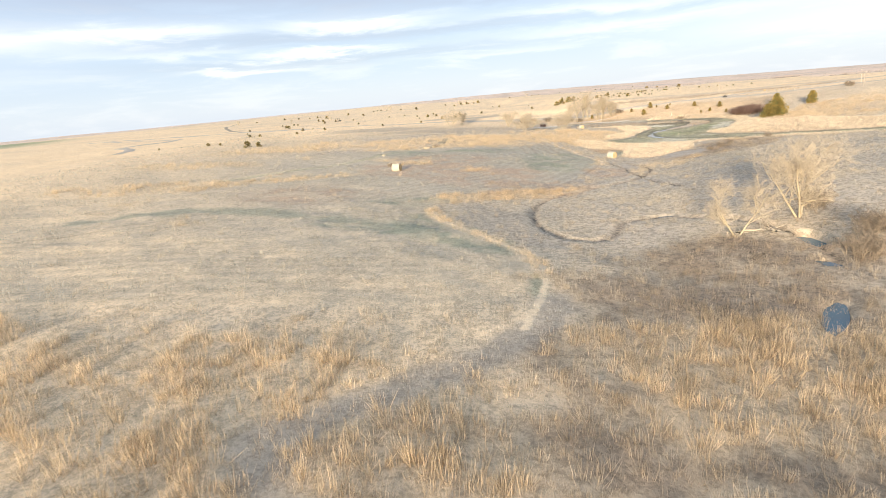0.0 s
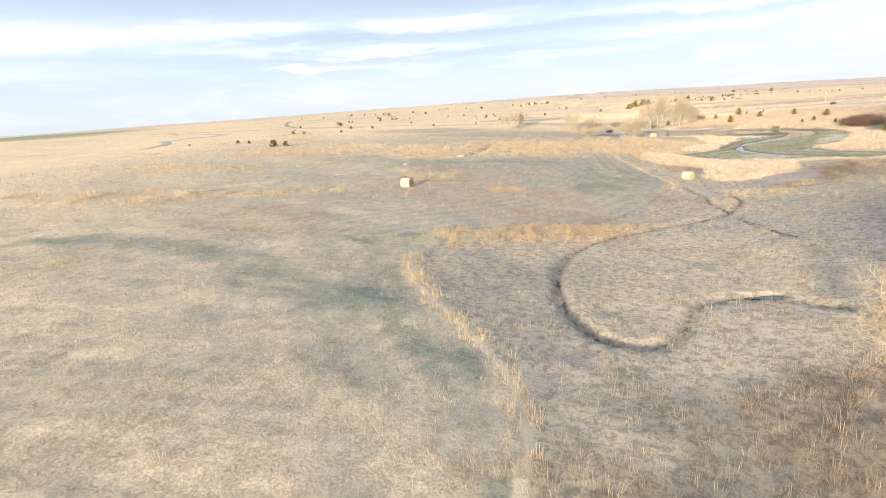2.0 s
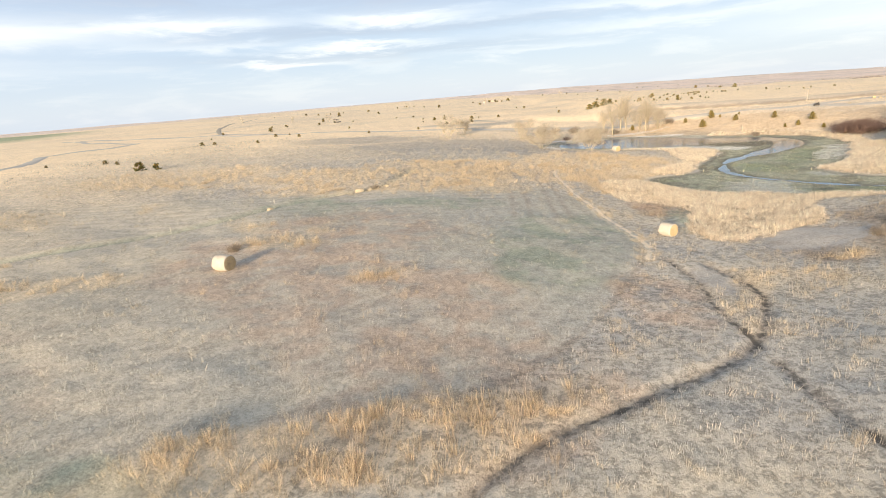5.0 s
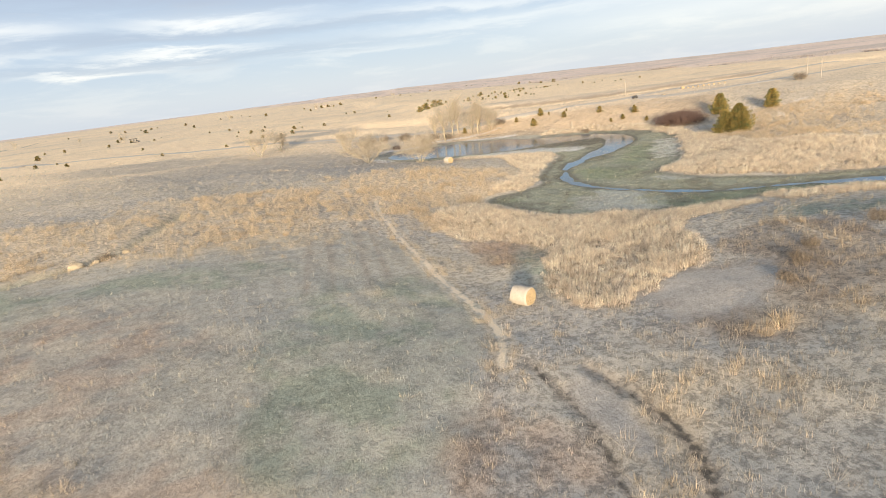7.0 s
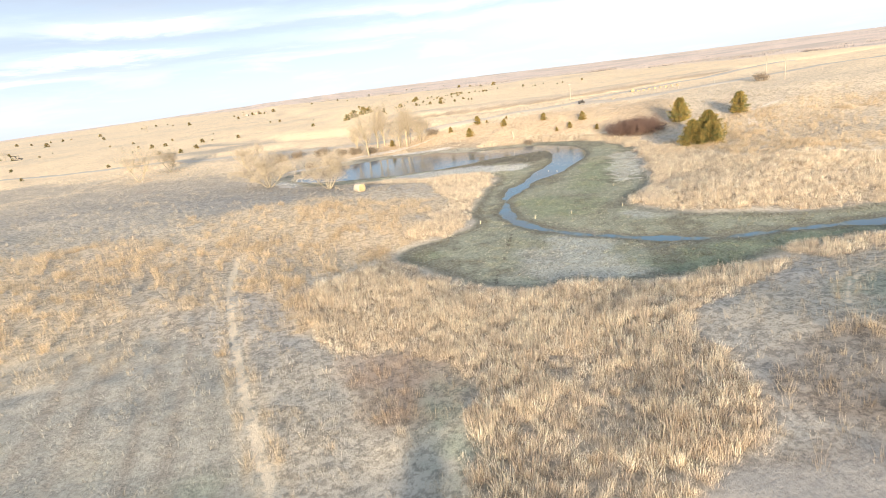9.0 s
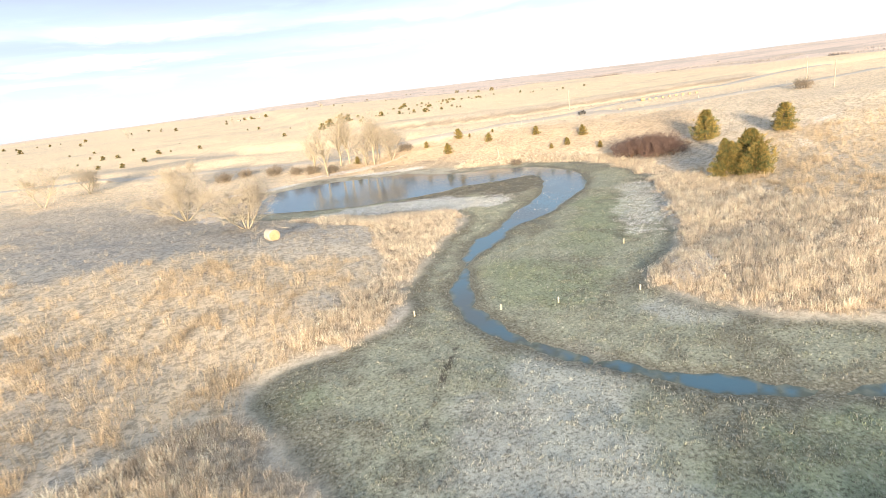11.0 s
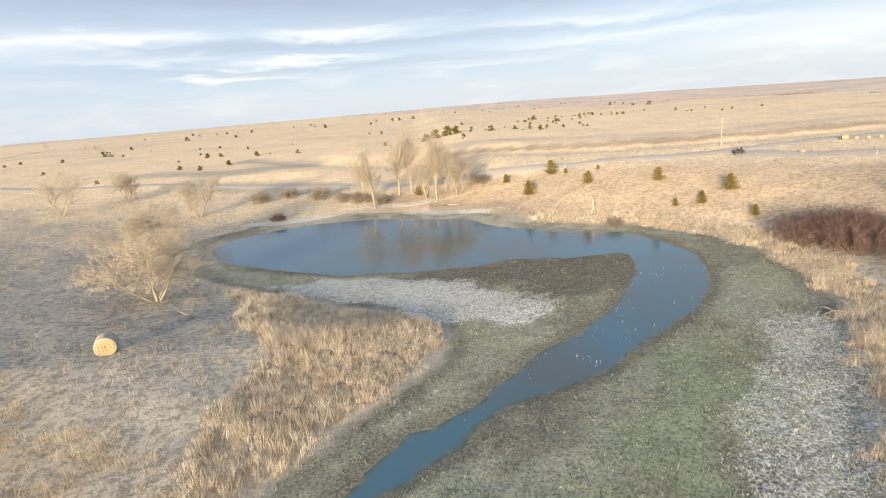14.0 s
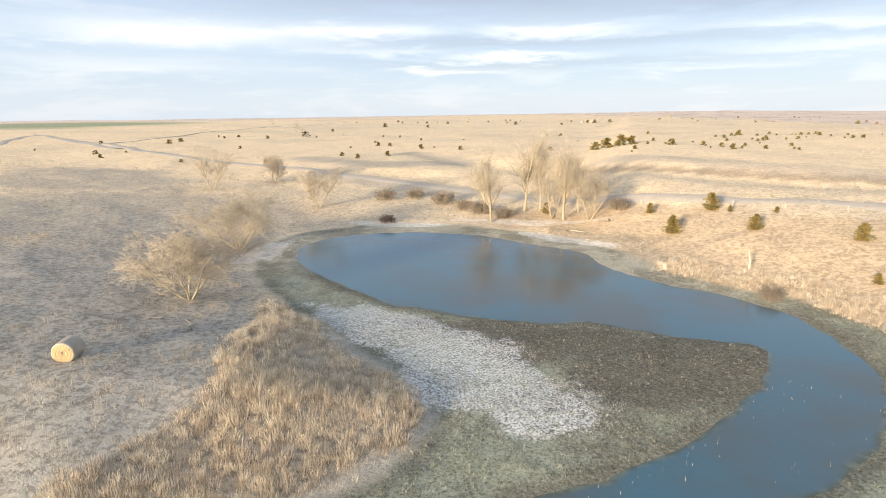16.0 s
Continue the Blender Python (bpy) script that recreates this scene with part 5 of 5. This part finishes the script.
def stake(name, height, radius, mat, label, group, cap=None):
    """A short round post with a rounded top."""
    post = thing(name, label, "post", group)
    bm = bmesh.new()
    rings = [(-0.25, 1.0), (height * 0.5, 0.98), (height * 0.94, 0.95), (height * 0.985, 0.7), (height, 0.25)]
    rows = [[bm.verts.new((math.cos(6.28319 * k / 10) * radius * r, math.sin(6.28319 * k / 10) * radius * r, z)) for k in range(10)] for z, r in rings]
    for a, b in zip(rows[:-1], rows[1:]):
        for k in range(10):
            bm.faces.new((a[k], a[(k + 1) % 10], b[(k + 1) % 10], b[k]))
    bm.faces.new(rows[-1])
    part("shaft", bm, mat, post)
    if cap:
        bm = bmesh.new()
        bmesh.ops.create_cone(bm, cap_ends=True, segments=12, radius1=radius * 1.25, radius2=radius * 1.1, depth=height * 0.24, matrix=Matrix.Translation((0, 0, height * 0.90)))
        part("band", bm, cap, post)
    return post


marker = stake("marker_post", 0.32, 0.042, PAINT_YELLOW, "short pale yellow marker post at the mud's edge", "yellow marker posts", PAINT_WHITE)
marker.matrix_basis = on_ground(43.0, 119.9, 0)
for mx, my in ((47.6, 118.1), (50.6, 116.9), (55.2, 115.8), (59.2, 113.8), (72.5, 113.7), (72.6, 111.0), (59.8, 123.5), (66.5, 108.6)):
    copy_thing(marker, on_ground(mx, my, 30 * mx))
white = stake("fence_post", 0.8, 0.06, PAINT_WHITE, "white-topped fence post along the farm road", "white fence posts")
white.matrix_basis = on_ground(72.1, 184.6, 0, 0, 0.75)
for mx, my in ((76.2, 182.1), (80.8, 180.6), (84.3, 179.0), (67.8, 187.0), (89.0, 177.2), (63.4, 188.8), (58.8, 190.8), (35.5, 72.1), (-10.4, 97.4), (-16.6, 87.8), (98.5, 166), (105.5, 165.5), (112, 163), (119, 161)):
    copy_thing(white, on_ground(mx, my, 0, 0, 0.75))

# weathered snag on the bank, driftwood and fallen branches
snag = thing("dead_snag", "bleached broken tree snag standing on the pond bank", "dead tree")
v, f = [], []
tube(v, f, [Vector((0, 0, -0.1)), Vector((0.05, 0, 0.7)), Vector((-0.08, 0.03, 1.3)), Vector((-0.2, 0, 1.9))], [0.15, 0.12, 0.10, 0.05], 8)
part("trunk", mesh_from("trunk", v, f, smooth=True), WOOD_PALE, snag)
for reach, lift in ((Vector((-0.5, 0.1, 0.5)), 0.3), (Vector((0.35, -0.1, 0.2)), 0.15)):
    v, f = [], []
    tube(v, f, [Vector((0, 0, lift)), reach * 0.6 + Vector((0, 0, lift)), reach + Vector((0, 0, lift + 0.15))], [0.07, 0.05, 0.02], 6)
    part("broken_limb", mesh_from("broken_limb", v, f, smooth=True), WOOD_PALE, snag)
snag.matrix_basis = on_ground(71.3, 170.2, 0, 0, 0.75)


def fallen_branch(name, seed, length, label):
    rng = random.Random(seed)
    log = thing(name, label, "fallen branch", "fallen branches")
    v, f = [], []
    path = [Vector((length * (k / 5 - 0.5), rng.gauss(0, 0.08) * length, 0.06 + 0.02 * rng.random())) for k in range(6)]
    tube(v, f, path, [0.09, 0.085, 0.07, 0.055, 0.04, 0.02], 6)
    part("stem", mesh_from("stem", v, f, smooth=True), WOOD_PALE, log)
    for k in range(5):
        v, f = [], []
        at = path[1 + k % 4]
        away = Vector((rng.uniform(0.1, 0.5), rng.choice((-1, 1)) * rng.uniform(0.2, 0.5), rng.uniform(0.0, 0.3))) * length * 0.5
        tube(v, f, [at, at + away * 0.5 + Vector((0, 0, 0.04)), at + away], [0.035, 0.025, 0.010], 4)
        part("side_branch", mesh_from("side_branch", v, f, smooth=True), WOOD_PALE, log)
    return log


log = fallen_branch("fallen_branch", 2, 2.6, "bleached fallen cottonwood branch lying in dry grass")
log.matrix_basis = on_ground(56.8, 182.6, 15)
for lx, ly, turn, size in ((37.6, 146.4, 140, 0.7), (21.8, 38.2, 20, 1.1), (23.2, 37.6, 70, 0.9), (75.8, 140.4, 200, 0.9), (34.6, 146.8, 60, 0.6), (59.8, 185.2, 100, 1.0)):
    copy_thing(log, on_ground(lx, ly, turn, 0, size))


def boulder(name, seed, size, mat, label):
    rng = random.Random(seed)
    rock = thing(name, label, "rock", "stones by the ditch")
    bm = bmesh.new()
    bmesh.ops.create_icosphere(bm, subdivisions=3, radius=size)
    for w in bm.verts:
        n = noise.noise(w.co * 1.6 / size + Vector((seed, 0, 0)))
        w.co = Vector((w.co.x * 1.25, w.co.y, w.co.z * 0.75)) * (1 + 0.28 * n)
    part("stone", bm, mat, rock)
    return rock


stone = boulder("boulder", 3, 0.55, ROCK, "sunlit tan boulder in the grass by the ditch")
stone.matrix_basis = on_ground(-2.6, 104.0) @ Matrix.Translation((0, 0, 0.18))
for rx, ry, size in ((-1.4, 104.9, 0.6), (-10.0, 94.9, 0.6), (-1.8, 105.6, 0.5), (0.2, 106.6, 0.5), (95.5, 172.6, 0.6)):
    copy_thing(stone, on_ground(rx, ry, 80 * rx, 0, size) @ Matrix.Translation((0, 0, 0.18)))


def utility_pole(label):
    pole = thing("utility_pole", label, "utility pole", "utility poles")
    v, f = [], []
    tube(v, f, [Vector((0, 0, -0.4)), Vector((0, 0, 2)), Vector((0, 0, 4.4))], [0.085, 0.08, 0.06], 10)
    part("shaft", mesh_from("shaft", v, f, smooth=True), WOOD_GREY, pole)
    bm = bmesh.new()
    bmesh.ops.create_cube(bm, size=1, matrix=Matrix.Translation((0, 0.1, 4.15)) @ Matrix.Diagonal((1.0, 0.08, 0.09, 1)))
    bmesh.ops.bevel(bm, geom=bm.edges[:], offset=0.012, affect="EDGES")
    part("crossarm", bm, WOOD_GREY, pole)
    for dx in (-0.42, 0.0, 0.42):
        bm = bmesh.new()
        bmesh.ops.create_cone(bm, cap_ends=True, segments=8, radius1=0.04, radius2=0.025, depth=0.12, matrix=Matrix.Translation((dx, 0.1, 4.26)))
        part("insulator", bm, PAINT_WHITE, pole)
    return pole


pole = utility_pole("weathered wooden utility pole beside the gravel road")
pole.matrix_basis = on_ground(91.8, 182.6, 25, 0, 0.82)
copy_thing(pole, on_ground(119, 157.6, 25))
copy_thing(pole, on_ground(113.1, 148.7, 25))


def rounded_box(sx, sy, sz, at, bevel=0.04):
    bm = bmesh.new()
    bmesh.ops.create_cube(bm, size=1, matrix=Matrix.Translation(at) @ Matrix.Diagonal((sx, sy, sz, 1)))
    bmesh.ops.bevel(bm, geom=bm.edges[:], offset=bevel, segments=2, affect="EDGES")
    return bm


def utility_vehicle():
    """A small open side-by-side farm vehicle with a roof and a cargo box."""
    car = thing("utility_vehicle", "small dark open farm utility vehicle parked by the road", "vehicle")
    body = part("body", rounded_box(2.0, 0.95, 0.35, (0, 0, 0.48), 0.06), DARK_PAINT, car)
    part("hood", rounded_box(0.6, 0.9, 0.28, (0.72, 0, 0.76), 0.08), DARK_PAINT, car)
    part("cargo_box", rounded_box(0.75, 1.0, 0.3, (-0.68, 0, 0.80), 0.03), DARK_PAINT, car)
    part("seat", rounded_box(0.4, 0.85, 0.5, (-0.1, 0, 0.85), 0.06), RUBBER, car)
    part("roof", rounded_box(0.95, 0.98, 0.07, (0.05, 0, 1.46), 0.03), WOOD_GREY, car, "dusty pale roof panel")
    screen = part("windscreen", rounded_box(0.03, 0.85, 0.5, (0.5, 0, 1.14), 0.01), GLASSY, car)
    for sx in (-0.38, 0.46):
        for sy in (-0.44, 0.44):
            v, f = [], []
            tube(v, f, [Vector((sx, sy, 0.65)), Vector((sx * 0.9 + 0.02, sy, 1.45))], [0.03, 0.03], 6)
            part("roof_post", mesh_from("roof_post", v, f), DARK_PAINT, car)
    for sx in (-0.68, 0.72):
        for sy in (-0.48, 0.48):
            bm = bmesh.new()
            bmesh.ops.create_cone(bm, cap_ends=True, segments=20, radius1=0.29, radius2=0.29, depth=0.22, matrix=Matrix.Translation((sx, sy, 0.27)) @ Matrix.Rotation(radians(90), 4, "X"))
            bmesh.ops.bevel(bm, geom=bm.edges[:], offset=0.03, affect="EDGES")
            wheel = part("wheel", bm, RUBBER, car)
            bm = bmesh.new()
            bmesh.ops.create_cone(bm, cap_ends=True, segments=14, radius1=0.15, radius2=0.13, depth=0.25, matrix=Matrix.Translation((sx, sy, 0.27)) @ Matrix.Rotation(radians(90), 4, "X"))
            part("rim", bm, WOOD_GREY, wheel)
    return car


car = utility_vehicle()
car.matrix_basis = on_ground(90.9, 177.0, -12, 0, 0.58) @ Matrix.Translation((0, 0, 0.06))


def stalks(name, seed, n, box, label):
    """Broken reed stalks that stand in the shallow water."""
    rng = np.random.RandomState(seed)
    x, y = rng.uniform(box[0], box[2], n), rng.uniform(box[1], box[3], n)
    pond = ring_distance(POND, x, y)
    k = (pond < -0.15) & (pond > -2.2) & (sines(x, y, 2.5, 77) > -0.2)
    x, y = x[k], y[k]
    t = np.zeros((len(x), 3)) + np.array(COLOURS["reed"])
    blades(name, rng, x, y, np.full(len(x), WATER - 0.05), rng.uniform(0.10, 0.30, len(x)), np.full(len(x), 0.022), t, label, 0.3, "reeds")


stalks("water_stalks", 8, 800, (54, 132, 74, 152), "broken pale reed stalks standing in shallow water")


def far_woods():
    """Leafless brush along the draws at the foot of the reddish upland."""
    rng = np.random.RandomState(9)
    n = 36000
    bearing = np.radians(rng.uniform(2, 62, n))
    x, y = 40 + 100 * np.sin(bearing), 100 + 100 * np.cos(bearing)
    r = ridge_brow(x, y) * (0.99 + 0.35 * rng.uniform(0, 1, n) ** 2.5)
    x, y = 40 + r * np.sin(bearing), 100 + r * np.cos(bearing)
    keep = sines(x, y, 34, 88) + 0.5 * sines(x, y, 9, 89) + rng.normal(0, 0.2, n) > 0.55 + 1.2 * (r / ridge_brow(x, y) - 1)
    x, y, r = x[keep], y[keep], r[keep]
    t = (np.zeros((len(x), 3)) + np.array((0.40, 0.34, 0.29))) * rng.uniform(0.6, 1.3, len(x))[:, None]
    blades("far_brush", rng, x, y, at_ground(x, y, False)[0], rng.uniform(0.4, 1.1, len(x)), rng.uniform(0.12, 0.26, len(x)) * (0.7 + r / 600), t, "leafless brown brush along a far draw", 0.4, "brush")


far_woods()


def pump_jack():
    """A small oil well pump: skid, post, walking beam with its head, crank weight and engine."""
    jack = thing("pump_jack", "small dark oil well pump jack standing on open prairie", "pump jack")
    part("skid", rounded_box(4.2, 0.8, 0.16, (0, 0, 0.12), 0.03), RUBBER, jack)
    for sx, sy in ((-0.5, -0.35), (-0.5, 0.35), (0.5, -0.35), (0.5, 0.35)):
        v, f = [], []
        tube(v, f, [Vector((sx, sy, 0.15)), Vector((sx * 0.1, sy * 0.2, 2.0))], [0.07, 0.06], 6)
        part("post_leg", mesh_from("post_leg", v, f), RUBBER, jack)
    beam = part("walking_beam", rounded_box(3.6, 0.16, 0.24, (-0.1, 0, 2.1), 0.03), RUBBER, jack)
    part("horse_head", rounded_box(0.4, 0.16, 0.9, (-1.9, 0, 1.95), 0.05), RUBBER, beam)
    v, f = [], []
    tube(v, f, [Vector((-2.0, 0, 0.1)), Vector((-2.0, 0, 1.6))], [0.03, 0.03], 6)
    part("polished_rod", mesh_from("polished_rod", v, f), WOOD_GREY, jack)
    for sy in (-0.3, 0.3):
        part("crank_weight", rounded_box(0.9, 0.16, 0.5, (1.4, sy, 0.85), 0.08), RUBBER, jack)
        v, f = [], []
        tube(v, f, [Vector((1.1, sy, 0.8)), Vector((1.6, sy, 2.05))], [0.04, 0.04], 6)
        part("pitman_arm", mesh_from("pitman_arm", v, f), RUBBER, jack)
    part("engine", rounded_box(0.9, 0.7, 0.7, (2.3, 0, 0.55), 0.08), DARK_PAINT, jack)
    return jack


pump_jack().matrix_basis = on_ground(-55.4, 307, 8, 0, 0.72)


def shed(name, seed, sx, sy, eaves, label):
    """A low farm shed with a gabled roof and a dark doorway."""
    house = thing(name, label, "shed", "distant farmstead")
    bm = bmesh.new()
    rows = [[bm.verts.new((px * sx, py * sy, pz)) for px, pz in ((-0.5, -0.4), (-0.5, eaves), (0, eaves + 0.32 * sx), (0.5, eaves), (0.5, -0.4))] for py in (-0.5, 0.5)]
    bm.faces.new(rows[0])
    bm.faces.new(rows[1][::-1])
    for a, b in ((0, 1), (3, 4)):
        bm.faces.new((rows[0][a], rows[1][a], rows[1][b], rows[0][b]))
    part("wall", bm, WOOD_GREY, house)
    for side in (-1, 1):
        bm = bmesh.new()
        corners = [(side * 0.58 * sx, eaves - 0.05), (0, eaves + 0.37 * sx)]
        low = [[bm.verts.new((px, py * sy * 0.54, pz + dz)) for px, pz in corners for py in (-1, 1)] for dz in (0.03, 0.13)]
        for quad in low:
            bm.faces.new((quad[0], quad[1], quad[3], quad[2]))
        for a, b in ((0, 1), (1, 3), (3, 2), (2, 0)):
            bm.faces.new((low[0][a], low[0][b], low[1][b], low[1][a]))
        part("roof_slope", bm, WOOD_GREY, house)
    part("door", rounded_box(0.3 * sx, 0.06, eaves * 0.8, (0, -0.51 * sy, eaves * 0.4), 0.01), RUBBER, house)
    return house


barn = shed("farm_shed", 1, 5.0, 8.0, 2.6, "distant pale farm shed with a weathered roof among cedars")
barn.matrix_basis = on_ground(31, 634, 40, 0, 0.7)
copy_thing(barn, on_ground(39, 640, 120, 0, 0.5))
copy_thing(barn, on_ground(22, 636, 70, 0, 0.45))


# ---- the plan above is drawn at three quarters; the true size ----
for ob in list(scene.objects):
    if ob.parent is None and ob.type in {"MESH", "EMPTY"}:
        ob.matrix_basis = Matrix.Scale(4 / 3, 4) @ ob.matrix_basis
